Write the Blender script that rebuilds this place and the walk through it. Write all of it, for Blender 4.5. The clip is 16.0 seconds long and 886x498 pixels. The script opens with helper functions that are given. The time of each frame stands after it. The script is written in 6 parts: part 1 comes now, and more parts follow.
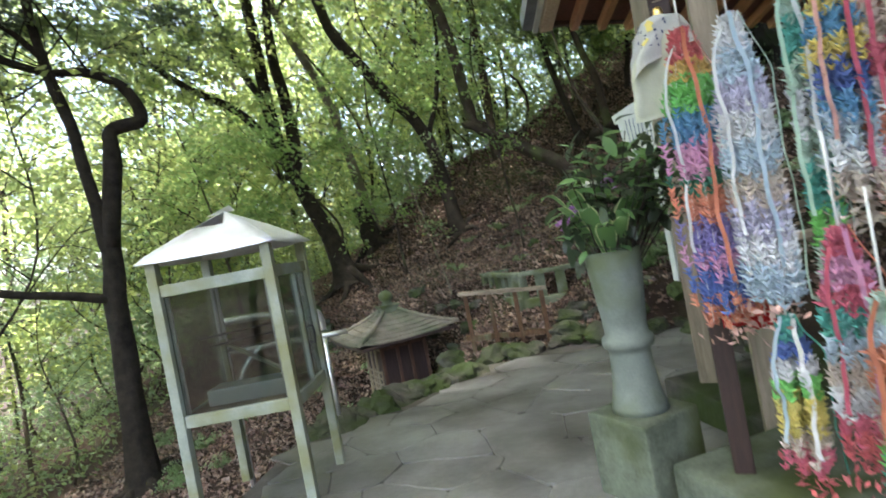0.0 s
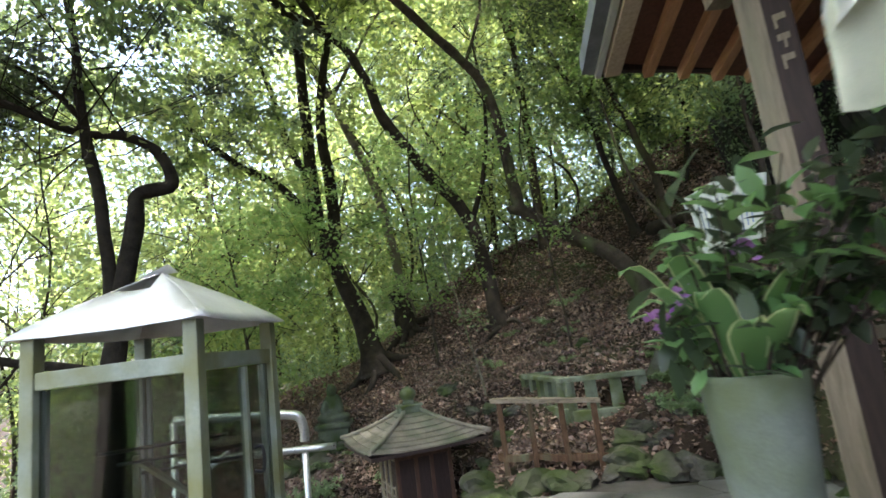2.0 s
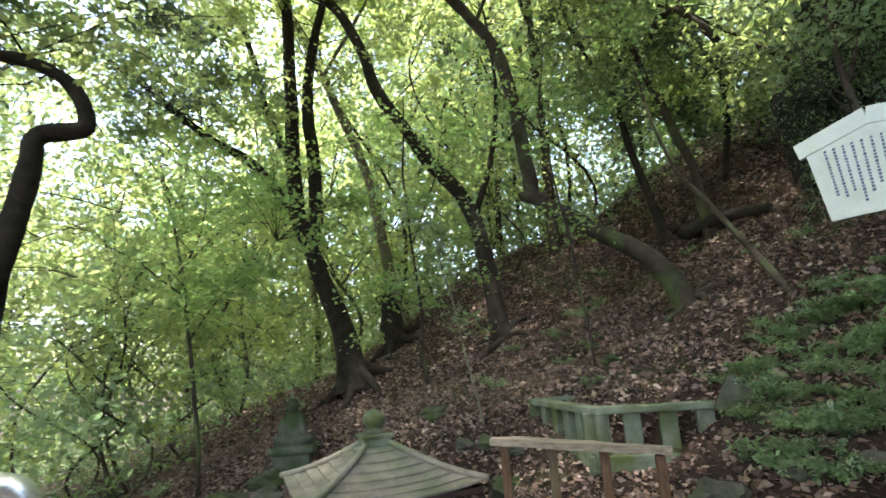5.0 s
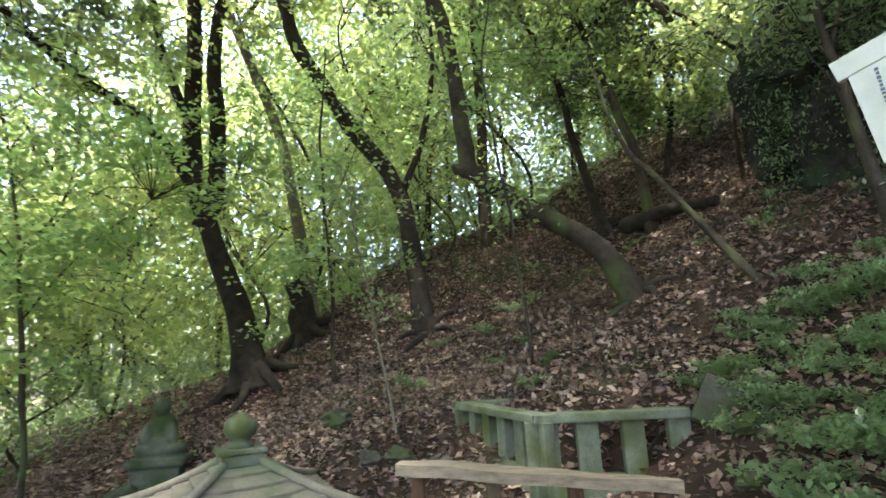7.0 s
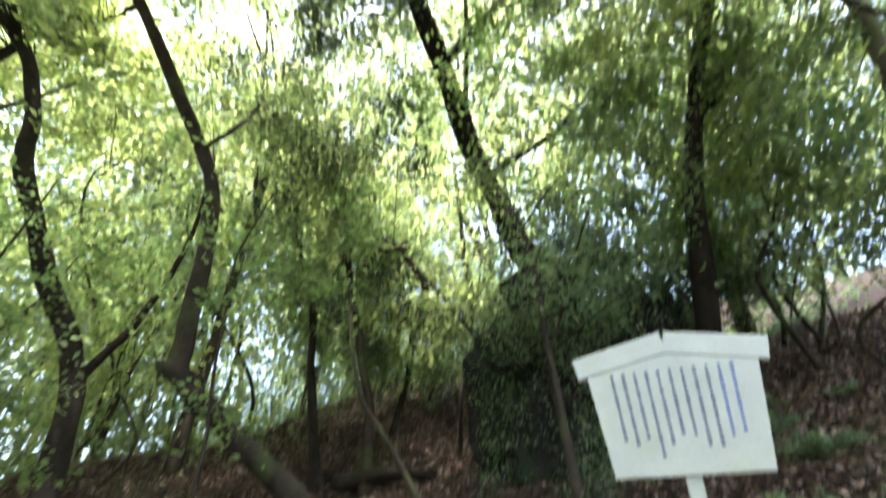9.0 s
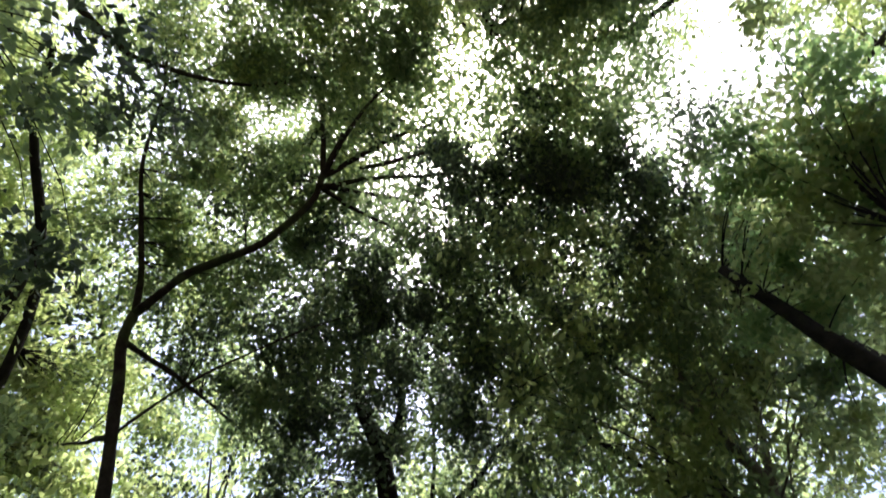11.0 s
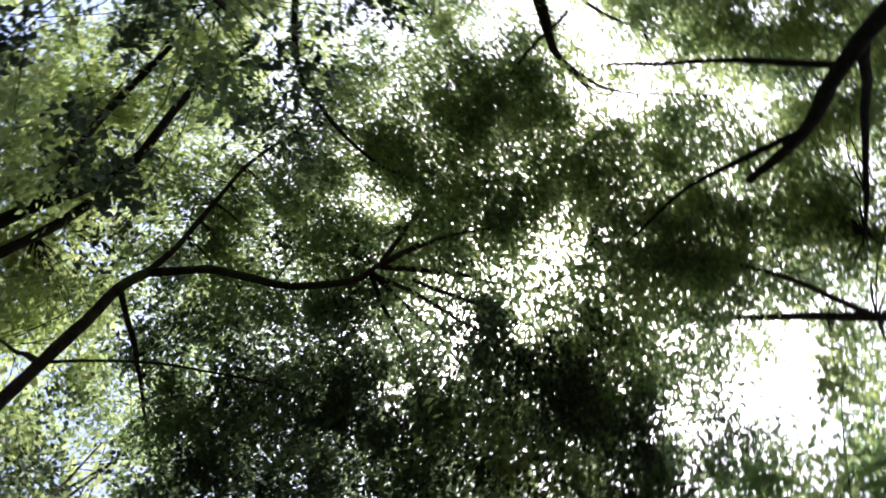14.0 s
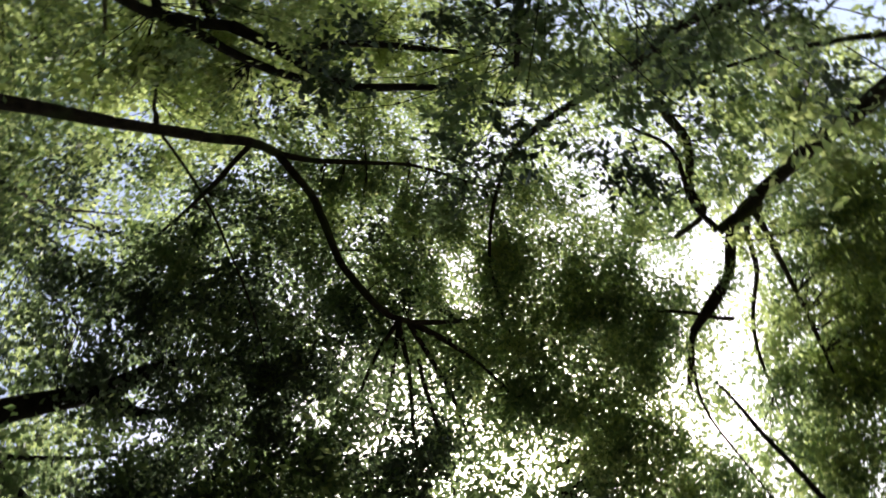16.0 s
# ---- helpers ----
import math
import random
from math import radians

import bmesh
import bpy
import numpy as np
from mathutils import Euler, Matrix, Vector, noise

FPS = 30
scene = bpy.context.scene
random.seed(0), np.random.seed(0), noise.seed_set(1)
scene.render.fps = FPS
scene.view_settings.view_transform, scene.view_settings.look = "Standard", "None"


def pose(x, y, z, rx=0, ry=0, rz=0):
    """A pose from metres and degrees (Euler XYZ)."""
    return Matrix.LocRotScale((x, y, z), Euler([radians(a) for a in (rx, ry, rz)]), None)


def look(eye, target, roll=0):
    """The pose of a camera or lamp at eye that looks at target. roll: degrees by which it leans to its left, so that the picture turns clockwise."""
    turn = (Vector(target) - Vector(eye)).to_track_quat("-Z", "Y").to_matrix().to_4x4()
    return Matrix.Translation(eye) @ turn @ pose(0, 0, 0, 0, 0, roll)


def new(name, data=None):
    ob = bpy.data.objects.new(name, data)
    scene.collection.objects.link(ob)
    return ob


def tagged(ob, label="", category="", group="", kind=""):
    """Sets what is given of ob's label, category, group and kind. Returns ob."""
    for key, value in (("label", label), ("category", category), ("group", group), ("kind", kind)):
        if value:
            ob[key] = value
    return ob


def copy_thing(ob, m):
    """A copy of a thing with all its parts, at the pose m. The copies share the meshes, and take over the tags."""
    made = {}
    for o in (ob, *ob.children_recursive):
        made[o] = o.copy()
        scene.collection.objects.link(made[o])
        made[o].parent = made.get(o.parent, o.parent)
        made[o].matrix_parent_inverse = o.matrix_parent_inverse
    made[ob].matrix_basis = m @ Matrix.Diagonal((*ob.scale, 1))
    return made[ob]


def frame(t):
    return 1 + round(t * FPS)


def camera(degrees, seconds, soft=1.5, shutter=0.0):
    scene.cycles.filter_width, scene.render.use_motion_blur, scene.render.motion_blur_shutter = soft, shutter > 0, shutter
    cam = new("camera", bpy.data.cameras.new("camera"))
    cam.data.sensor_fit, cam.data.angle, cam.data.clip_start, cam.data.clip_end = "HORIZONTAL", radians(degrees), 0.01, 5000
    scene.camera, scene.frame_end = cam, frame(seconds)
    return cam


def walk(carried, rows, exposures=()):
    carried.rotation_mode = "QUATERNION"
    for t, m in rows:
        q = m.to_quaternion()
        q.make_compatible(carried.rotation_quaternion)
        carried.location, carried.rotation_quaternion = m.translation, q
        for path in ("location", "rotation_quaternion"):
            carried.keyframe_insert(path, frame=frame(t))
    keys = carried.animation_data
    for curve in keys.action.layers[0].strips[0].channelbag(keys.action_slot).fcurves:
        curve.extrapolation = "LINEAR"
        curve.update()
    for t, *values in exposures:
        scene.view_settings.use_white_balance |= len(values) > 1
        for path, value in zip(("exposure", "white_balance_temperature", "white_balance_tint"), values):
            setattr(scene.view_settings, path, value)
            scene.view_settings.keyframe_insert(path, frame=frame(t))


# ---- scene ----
cam = camera(79.7, 16.0, soft=1.6, shutter=0.45)
PATH = [
    (0.0, 0.0, 0.0, 1.5, 89.41, 10.74, 3.17),
    (0.5, 0.033, 0.197, 1.48, 93.78, 9.11, 6.46),
    (1.0, 0.145, 0.485, 1.487, 96.4, 8.53, 7.52),
    (1.5, 0.17, 0.7, 1.478, 98.79, 8.12, 7.73),
    (2.0, 0.053, 1.085, 1.493, 99.86, 6.94, 7.7),
    (2.5, 0.005, 1.482, 1.45, 100.8, 5.79, 8.48),
    (3.0, -0.002, 1.852, 1.461, 101.34, 5.32, 9.58),
    (3.5, -0.149, 2.219, 1.446, 101.69, 4.69, 9.74),
    (4.0, -0.162, 2.616, 1.41, 101.71, 4.58, 9.53),
    (4.2, -0.098, 2.741, 1.41, 101.65, 4.54, 9.66),
    (6.3, -0.163, 4.36, 1.3, 101.57, 3.28, 2.31),
    (6.5, -0.164, 4.487, 1.297, 101.57, 3.11, 2.16),
    (7.0, -0.14, 4.845, 1.248, 101.35, 2.87, -0.76),
    (7.5, 0.04, 5.131, 1.292, 101.36, 3.04, -4.24),
    (8.0, 0.096, 5.375, 1.388, 100.831, 4.226, -14.24),
    (8.5, 0.086, 5.543, 1.479, 107.83, 2.03, -24.69),
    (9.0, 0.137, 5.59, 1.499, 126.06, -1.74, -31.64),
    (9.5, 0.101, 5.605, 1.538, 143.37, -2.47, -34.7),
    (10.0, 0.065, 5.62, 1.577, 158.76, -2.7, -37.65),
    (10.2, 0.051, 5.626, 1.593, 162.92, -2.64, -38.45),
    (12.3, -0.1, 5.69, 1.657, 182.49, -2.52, -43.61),
    (12.5, -0.1, 5.69, 1.66, 181.64, -2.4, -43.89),
    (13.0, -0.1, 5.69, 1.666, 182.51, -2.31, -47.8),
    (13.5, -0.1, 5.69, 1.672, 186.22, -3.64, -61.06),
    (14.0, -0.1, 5.69, 1.678, 192.34, -3.85, -75.39),
    (14.5, -0.1, 5.69, 1.683, 197.54, -2.29, -88.82),
    (15.0, -0.1, 5.69, 1.689, 200.79, 0.45, -103.24),
    (15.5, -0.1, 5.69, 1.695, 202.27, 3.31, -116.34),
    (16.0, -0.1, 5.69, 1.701, 202.86, 5.49, -127.63),
]
EXPOSURE = [(0.0, 3.2, 6500, 10), (2.0, 3.1, 6500, 10), (4.0, 3.3, 6500, 10), (6.5, 3.5, 6500, 10), (8.5, 3.8, 6500, 10), (9.0, 3.4, 6500, 10), (9.5, 2.9, 6300, 10), (10.0, 2.4, 6200, 12), (12.0, 1.65, 5800, 21), (13.5, 1.5, 5800, 21), (16.0, 1.0, 6400, 13)]
walk(cam, [(r[0], pose(*r[1:])) for r in PATH], EXPOSURE)

# ---- world and sun ----
SUN_WAY = Vector((-0.125, -0.20, 0.972)).normalized()
world = bpy.data.worlds.new("sky")
scene.world = world
world.use_nodes = True
wn = world.node_tree.nodes
sky = wn.new("ShaderNodeTexSky")
sky.sky_type, sky.sun_disc = "NISHITA", False
sky.sun_elevation = math.asin(SUN_WAY.z)
sky.sun_rotation = math.atan2(SUN_WAY.x, SUN_WAY.y)
sky.air_density, sky.dust_density = 1.0, 5.0
wn["Background"].inputs["Strength"].default_value = 0.15
world.node_tree.links.new(sky.outputs[0], wn["Background"].inputs["Color"])
sun_data = bpy.data.lights.new("sun", "SUN")
sun_data.energy, sun_data.angle, sun_data.color = 2.6, radians(1.6), (1.0, 0.95, 0.86)
sun = new("sun", sun_data)
sun.matrix_world = look((0, 0, 60), Vector((0, 0, 60)) - SUN_WAY)


# ---- materials ----
def material(name, rough=0.7, metal=0.0):
    m = bpy.data.materials.new(name)
    m.use_nodes = True
    b = m.node_tree.nodes["Principled BSDF"]
    b.inputs["Roughness"].default_value, b.inputs["Metallic"].default_value = rough, metal
    if rough > 0.8:
        b.inputs["Specular IOR Level"].default_value = 0.18
    return m, m.node_tree.nodes, m.node_tree.links, b


def ramp(nodes, stops):
    r = nodes.new("ShaderNodeValToRGB")
    while len(r.color_ramp.elements) < len(stops):
        r.color_ramp.elements.new(0.5)
    for e, (p, c) in zip(r.color_ramp.elements, stops):
        e.position, e.color = p, (*c, 1)
    return r


def surface(name, dark, light, scale=6.0, fine=60.0, rough=0.75, bump=0.3, metal=0.0, stretch=(1, 1, 1), stain=None, stain_scale=1.5, stain_amount=0.5, per_object=0.0, distance=0.01):
    """Two scales of noise between dark and light, a stain of its own shape, and relief."""
    m, n, l, b = material(name, rough, metal)
    tc, mp = n.new("ShaderNodeTexCoord"), n.new("ShaderNodeMapping")
    mp.inputs["Scale"].default_value = stretch
    geo = n.new("ShaderNodeNewGeometry")
    l.new(geo.outputs["Position"] if stretch == (1, 1, 1) else tc.outputs["Object"], mp.inputs["Vector"])
    a, f = n.new("ShaderNodeTexNoise"), n.new("ShaderNodeTexNoise")
    for t, s in ((a, scale), (f, fine)):
        t.inputs["Scale"].default_value, t.inputs["Detail"].default_value, t.inputs["Roughness"].default_value = s, 6, 0.62
        l.new(mp.outputs[0], t.inputs["Vector"])
    mix = n.new("ShaderNodeMath")
    mix.operation = "MULTIPLY_ADD"
    l.new(f.outputs["Fac"], mix.inputs[0])
    mix.inputs[1].default_value = 0.45
    l.new(a.outputs["Fac"], mix.inputs[2])
    last = mix.outputs[0]
    if per_object:
        oi, ad = n.new("ShaderNodeObjectInfo"), n.new("ShaderNodeMath")
        ad.operation, ad.inputs[1].default_value = "MULTIPLY_ADD", per_object
        l.new(oi.outputs["Random"], ad.inputs[0])
        l.new(last, ad.inputs[2])
        last = ad.outputs[0]
    r = ramp(n, [(0.45, dark), (0.95, light)])
    l.new(last, r.inputs[0])
    colour = r.outputs[0]
    if stain:
        s = n.new("ShaderNodeTexNoise")
        s.inputs["Scale"].default_value, s.inputs["Detail"].default_value = stain_scale, 8
        l.new(mp.outputs[0], s.inputs["Vector"])
        sr = ramp(n, [(0.62 - 0.3 * stain_amount, (0, 0, 0)), (0.82 - 0.3 * stain_amount, (1, 1, 1))])
        l.new(s.outputs["Fac"], sr.inputs[0])
        mc = n.new("ShaderNodeMix")
        mc.data_type = "RGBA"
        l.new(sr.outputs[0], mc.inputs["Factor"])
        l.new(colour, mc.inputs["A"])
        mc.inputs["B"].default_value = (*stain, 1)
        colour = mc.outputs["Result"]
    l.new(colour, b.inputs["Base Color"])
    rr = n.new("ShaderNodeMath")
    rr.operation, rr.inputs[1].default_value, rr.inputs[2].default_value = "MULTIPLY_ADD", 0.25, rough - 0.12
    l.new(f.outputs["Fac"], rr.inputs[0])
    l.new(rr.outputs[0], b.inputs["Roughness"])
    if bump:
        bp = n.new("ShaderNodeBump")
        bp.inputs["Strength"].default_value, bp.inputs["Distance"].default_value = bump, distance
        l.new(mix.outputs[0], bp.inputs["Height"])
        l.new(bp.outputs[0], b.inputs["Normal"])
    return m


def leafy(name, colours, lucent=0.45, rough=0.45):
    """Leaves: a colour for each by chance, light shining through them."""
    m, n, l, b = material(name, rough)
    geo = n.new("ShaderNodeNewGeometry")
    r = ramp(n, [(i / (len(colours) - 1), c) for i, c in enumerate(colours)])
    l.new(geo.outputs["Random Per Island"], r.inputs[0])
    big = n.new("ShaderNodeTexNoise")
    big.inputs["Scale"].default_value = 0.7
    l.new(geo.outputs["Position"], big.inputs["Vector"])
    hs = n.new("ShaderNodeHueSaturation")
    vr = n.new("ShaderNodeMapRange")
    vr.inputs["To Min"].default_value, vr.inputs["To Max"].default_value = 0.65, 1.35
    l.new(big.outputs["Fac"], vr.inputs["Value"])
    l.new(vr.outputs[0], hs.inputs["Value"])
    hs.inputs["Saturation"].default_value = 0.80 if lucent else 1.0
    l.new(r.outputs[0], hs.inputs["Color"])
    l.new(hs.outputs[0], b.inputs["Base Color"])
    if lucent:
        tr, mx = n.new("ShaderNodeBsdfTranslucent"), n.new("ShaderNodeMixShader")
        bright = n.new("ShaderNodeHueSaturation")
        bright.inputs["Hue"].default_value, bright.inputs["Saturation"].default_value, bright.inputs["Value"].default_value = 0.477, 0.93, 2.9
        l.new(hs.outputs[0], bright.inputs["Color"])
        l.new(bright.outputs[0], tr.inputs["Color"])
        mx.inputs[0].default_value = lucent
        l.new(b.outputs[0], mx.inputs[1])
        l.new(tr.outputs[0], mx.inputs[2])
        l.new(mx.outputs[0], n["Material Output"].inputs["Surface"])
    return m


def plain(name, colour, rough=0.6, metal=0.0, vary=0.12):
    return surface(name, tuple(c * (1 - vary) for c in colour), tuple(min(1, c * (1 + vary)) for c in colour), 9, 90, rough, 0.12, metal)


BARK = surface("bark", (0.012, 0.0095, 0.0075), (0.062, 0.049, 0.037), 5, 26, 0.9, 0.9, stain=(0.07, 0.09, 0.035), stain_scale=1.2, stain_amount=0.35, distance=0.03)
BARK_PALE = surface("pale_bark", (0.06, 0.052, 0.04), (0.22, 0.195, 0.15), 4, 24, 0.9, 0.8, stain=(0.09, 0.11, 0.05), stain_scale=1.0, stain_amount=0.4, distance=0.025)
# Near-black bark: the shade on silhouetted trunks is put into its colour.
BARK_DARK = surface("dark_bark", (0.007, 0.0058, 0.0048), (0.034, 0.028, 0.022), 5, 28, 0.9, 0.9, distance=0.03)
# Sunlit foliage by colour: a paler, yellower, more lucent copy of the leaf.
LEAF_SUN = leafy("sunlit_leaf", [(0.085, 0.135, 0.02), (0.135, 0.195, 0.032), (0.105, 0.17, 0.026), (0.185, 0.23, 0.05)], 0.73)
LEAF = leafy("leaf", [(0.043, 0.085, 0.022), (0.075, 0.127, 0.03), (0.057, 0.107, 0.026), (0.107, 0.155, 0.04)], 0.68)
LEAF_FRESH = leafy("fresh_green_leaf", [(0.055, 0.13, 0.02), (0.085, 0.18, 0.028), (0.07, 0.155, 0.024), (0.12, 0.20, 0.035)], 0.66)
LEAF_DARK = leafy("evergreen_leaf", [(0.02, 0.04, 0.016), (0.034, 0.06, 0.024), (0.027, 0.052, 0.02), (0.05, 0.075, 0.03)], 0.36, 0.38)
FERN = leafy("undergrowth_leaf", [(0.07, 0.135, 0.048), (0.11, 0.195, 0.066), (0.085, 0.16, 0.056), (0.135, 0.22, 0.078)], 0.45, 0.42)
DEAD_LEAF = leafy("dead_leaf", [(0.066, 0.037, 0.027), (0.165, 0.100, 0.074), (0.11, 0.064, 0.046), (0.31, 0.225, 0.18), (0.036, 0.020, 0.015)], 0.0, 0.5)
SOIL = surface("soil", (0.009, 0.006, 0.0045), (0.044, 0.028, 0.021), 1.6, 22, 0.95, 0.8, stain=(0.05, 0.06, 0.025), stain_scale=0.5, stain_amount=0.25, distance=0.05)
PAVING = surface("paving_stone", (0.065, 0.063, 0.061), (0.245, 0.24, 0.235), 2.4, 26, 0.42, 0.8, stain=(0.040, 0.034, 0.027), stain_scale=0.8, stain_amount=0.55, per_object=0.10)
JOINT = surface("paving_joint", (0.045, 0.042, 0.036), (0.12, 0.112, 0.10), 6, 60, 0.95, 0.6)
ROCK = surface("mossy_rock", (0.016, 0.015, 0.013), (0.095, 0.09, 0.077), 3.5, 30, 0.9, 0.9, stain=(0.036, 0.052, 0.017), stain_scale=2.2, stain_amount=0.8, per_object=0.15, distance=0.03)
CLIFF = surface("dark_cliff_rock", (0.007, 0.007, 0.0065), (0.036, 0.034, 0.029), 2.2, 18, 0.9, 1.0, stain=(0.02, 0.035, 0.014), stain_scale=1.3, stain_amount=0.5, distance=0.06)
GREEN_STONE = surface("green_weathered_stone", (0.050, 0.062, 0.043), (0.16, 0.182, 0.135), 5, 60, 0.85, 0.6, stain=(0.062, 0.078, 0.026), stain_scale=2.4, stain_amount=0.62)
MOSSY_STONE = surface("mossy_statue_stone", (0.035, 0.042, 0.030), (0.12, 0.135, 0.098), 6, 60, 0.9, 0.6, stain=(0.035, 0.052, 0.02), stain_scale=3.0, stain_amount=0.6)
VASE_STONE = surface("algae_tinted_stone", (0.07, 0.088, 0.072), (0.175, 0.20, 0.17), 5, 110, 0.75, 0.5, stain=(0.088, 0.112, 0.036), stain_scale=2.2, stain_amount=0.6)
OLD_WOOD = surface("weathered_wood", (0.028, 0.016, 0.010), (0.125, 0.073, 0.045), 3, 26, 0.85, 0.6, stretch=(14, 14, 2), stain=(0.10, 0.11, 0.07), stain_scale=0.4, stain_amount=0.3)
GREY_WOOD = surface("grey_rail_wood", (0.085, 0.066, 0.05), (0.27, 0.23, 0.18), 3, 30, 0.85, 0.6, stretch=(2, 14, 14))
SHINGLE = surface("silvered_roof_board", (0.085, 0.075, 0.057), (0.235, 0.212, 0.168), 4, 40, 0.85, 0.5, stain=(0.11, 0.125, 0.08), stain_scale=1.6, stain_amount=0.4, per_object=0.16)
# Dark stain, deepened so the shade under the shrine's eaves is in the colour.
DARK_WOOD = surface("stained_and_shaded_wood", (0.011, 0.006, 0.005), (0.042, 0.021, 0.016), 3, 30, 0.7, 0.4, stretch=(16, 16, 2))
RED_WOOD = surface("reddish_wall_wood", (0.07, 0.03, 0.02), (0.19, 0.08, 0.05), 3, 30, 0.75, 0.4, stretch=(16, 16, 2))
PALE_WOOD = surface("new_pale_wood", (0.36, 0.27, 0.18), (0.60, 0.49, 0.36), 2.5, 22, 0.65, 0.3, stretch=(18, 18, 1.6))
POST_WOOD = surface("greying_post_wood", (0.135, 0.106, 0.072), (0.30, 0.245, 0.175), 2.5, 22, 0.75, 0.35, stretch=(18, 18, 1.6), stain=(0.20, 0.19, 0.12), stain_scale=0.5, stain_amount=0.35)
RAFTER_WOOD = surface("orange_rafter_wood", (0.36, 0.17, 0.08), (0.62, 0.34, 0.18), 2.5, 22, 0.6, 0.3, stretch=(18, 1.6, 18))
MINT_PAINT = surface("pale_mint_paint", (0.15, 0.178, 0.145), (0.29, 0.325, 0.27), 4, 60, 0.5, 0.3, stain=(0.165, 0.17, 0.075), stain_scale=3.4, stain_amount=0.66)
TIN = surface("galvanised_tin", (0.52, 0.53, 0.55), (0.76, 0.77, 0.79), 2.5, 30, 0.38, 0.15, metal=0.5, stain=(0.45, 0.45, 0.45), stain_scale=2.5, stain_amount=0.3)
STEEL = surface("brushed_steel_pipe", (0.55, 0.56, 0.57), (0.75, 0.76, 0.77), 5, 90, 0.3, 0.05, metal=0.9)
WHITE_BOARD = surface("white_painted_board", (0.42, 0.45, 0.42), (0.58, 0.60, 0.56), 3, 50, 0.55, 0.12, stain=(0.42, 0.45, 0.37), stain_scale=2.2, stain_amount=0.3)
INK = plain("sign_ink", (0.09, 0.11, 0.19), 0.7)
INK_BLUE = plain("blue_sign_ink", (0.10, 0.16, 0.42), 0.7)
CLOTH = surface("white_cloth", (0.52, 0.53, 0.49), (0.72, 0.72, 0.68), 5, 220, 0.9, 0.3)
CREAM_CLOTH = surface("cream_cloth", (0.52, 0.54, 0.42), (0.70, 0.71, 0.58), 5, 220, 0.9, 0.3)
RED_CLOTH = plain("red_cloth", (0.55, 0.02, 0.02), 0.8)
GOLD = plain("gold_bell", (0.75, 0.52, 0.18), 0.3, 0.9)
TILE = surface("grey_roof_tile", (0.09, 0.10, 0.115), (0.20, 0.21, 0.235), 5, 60, 0.55, 0.25)
BLACK_IRON = plain("black_iron", (0.02, 0.02, 0.022), 0.5, 0.4)
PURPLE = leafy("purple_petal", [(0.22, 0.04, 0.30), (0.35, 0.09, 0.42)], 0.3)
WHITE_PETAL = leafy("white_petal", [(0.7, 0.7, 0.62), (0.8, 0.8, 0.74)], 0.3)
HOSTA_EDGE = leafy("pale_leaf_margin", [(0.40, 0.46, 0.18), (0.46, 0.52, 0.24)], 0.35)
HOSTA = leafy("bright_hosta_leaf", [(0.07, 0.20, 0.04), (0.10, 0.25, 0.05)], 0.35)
PAPER = {}
for key, c in {"red": (0.62, 0.03, 0.035), "yellow": (0.72, 0.47, 0.03), "green": (0.10, 0.55, 0.04), "blue": (0.03, 0.27, 0.52), "pink": (0.66, 0.26, 0.46),
               "dark_green": (0.02, 0.22, 0.12), "orange": (0.70, 0.20, 0.05), "violet": (0.22, 0.17, 0.52), "cobalt": (0.02, 0.10, 0.45), "white": (0.74, 0.75, 0.76),
               "pale_blue": (0.45, 0.58, 0.68), "mint": (0.45, 0.65, 0.52), "lilac": (0.55, 0.52, 0.68), "salmon": (0.72, 0.38, 0.28), "sand": (0.60, 0.50, 0.40),
               "teal": (0.03, 0.42, 0.34), "crimson": (0.60, 0.03, 0.10), "lemon": (0.74, 0.62, 0.05)}.items():
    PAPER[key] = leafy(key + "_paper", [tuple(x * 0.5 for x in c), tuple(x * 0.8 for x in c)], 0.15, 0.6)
glass, gn, gl, gb = material("window_glass", 0.03)
gb.inputs["Transmission Weight"].default_value, gb.inputs["IOR"].default_value = 1.0, 1.45
gb.inputs["Base Color"].default_value = (0.44, 0.49, 0.45, 1)
WATER_TIN = plain("tray_metal", (0.4, 0.42, 0.42), 0.4, 0.7)


# ---- mesh helpers ----
def part(name, bm, mat, parent=None, label=""):
    """Links a bmesh as one mesh object, under a thing where one is given."""
    me = bpy.data.meshes.new(name)
    bm.to_mesh(me)
    bm.free()
    for m in mat if isinstance(mat, (list, tuple)) else [mat]:
        me.materials.append(m)
    ob = new(name, me)
    if parent:
        ob.parent = parent
    return tagged(ob, label)


def thing(name, label, category, at=(0, 0, 0), turn=0.0, group="", kind=""):
    ob = new(name)
    ob.empty_display_size = 0.1
    ob.matrix_basis = pose(*at, 0, 0, turn)
    return tagged(ob, label, category, group, kind)


def box(bm, size, at=(0, 0, 0), rot=(0, 0, 0), bevel=0.0):
    """A box of that size round its middle, its edges rounded off."""
    made = bmesh.ops.create_cube(bm, size=1.0, matrix=pose(*at, *rot) @ Matrix.Diagonal((*size, 1)))
    if bevel:
        edges = {e for v in made["verts"] for e in v.link_edges}
        bmesh.ops.bevel(bm, geom=list(edges), offset=bevel, segments=2, affect="EDGES", profile=0.6)
    return bm


def boxed(size, at=(0, 0, 0), rot=(0, 0, 0), bevel=0.004):
    return box(bmesh.new(), size, at, rot, bevel)


def beam(a, b, w, h, bevel=0.006):
    """A squared timber from a to b."""
    a, b = Vector(a), Vector(b)
    bm = boxed((w, h, (b - a).length), bevel=bevel)
    bm.transform(Matrix.Translation((a + b) / 2) @ (b - a).to_track_quat("Z", "Y").to_matrix().to_4x4())
    return bm


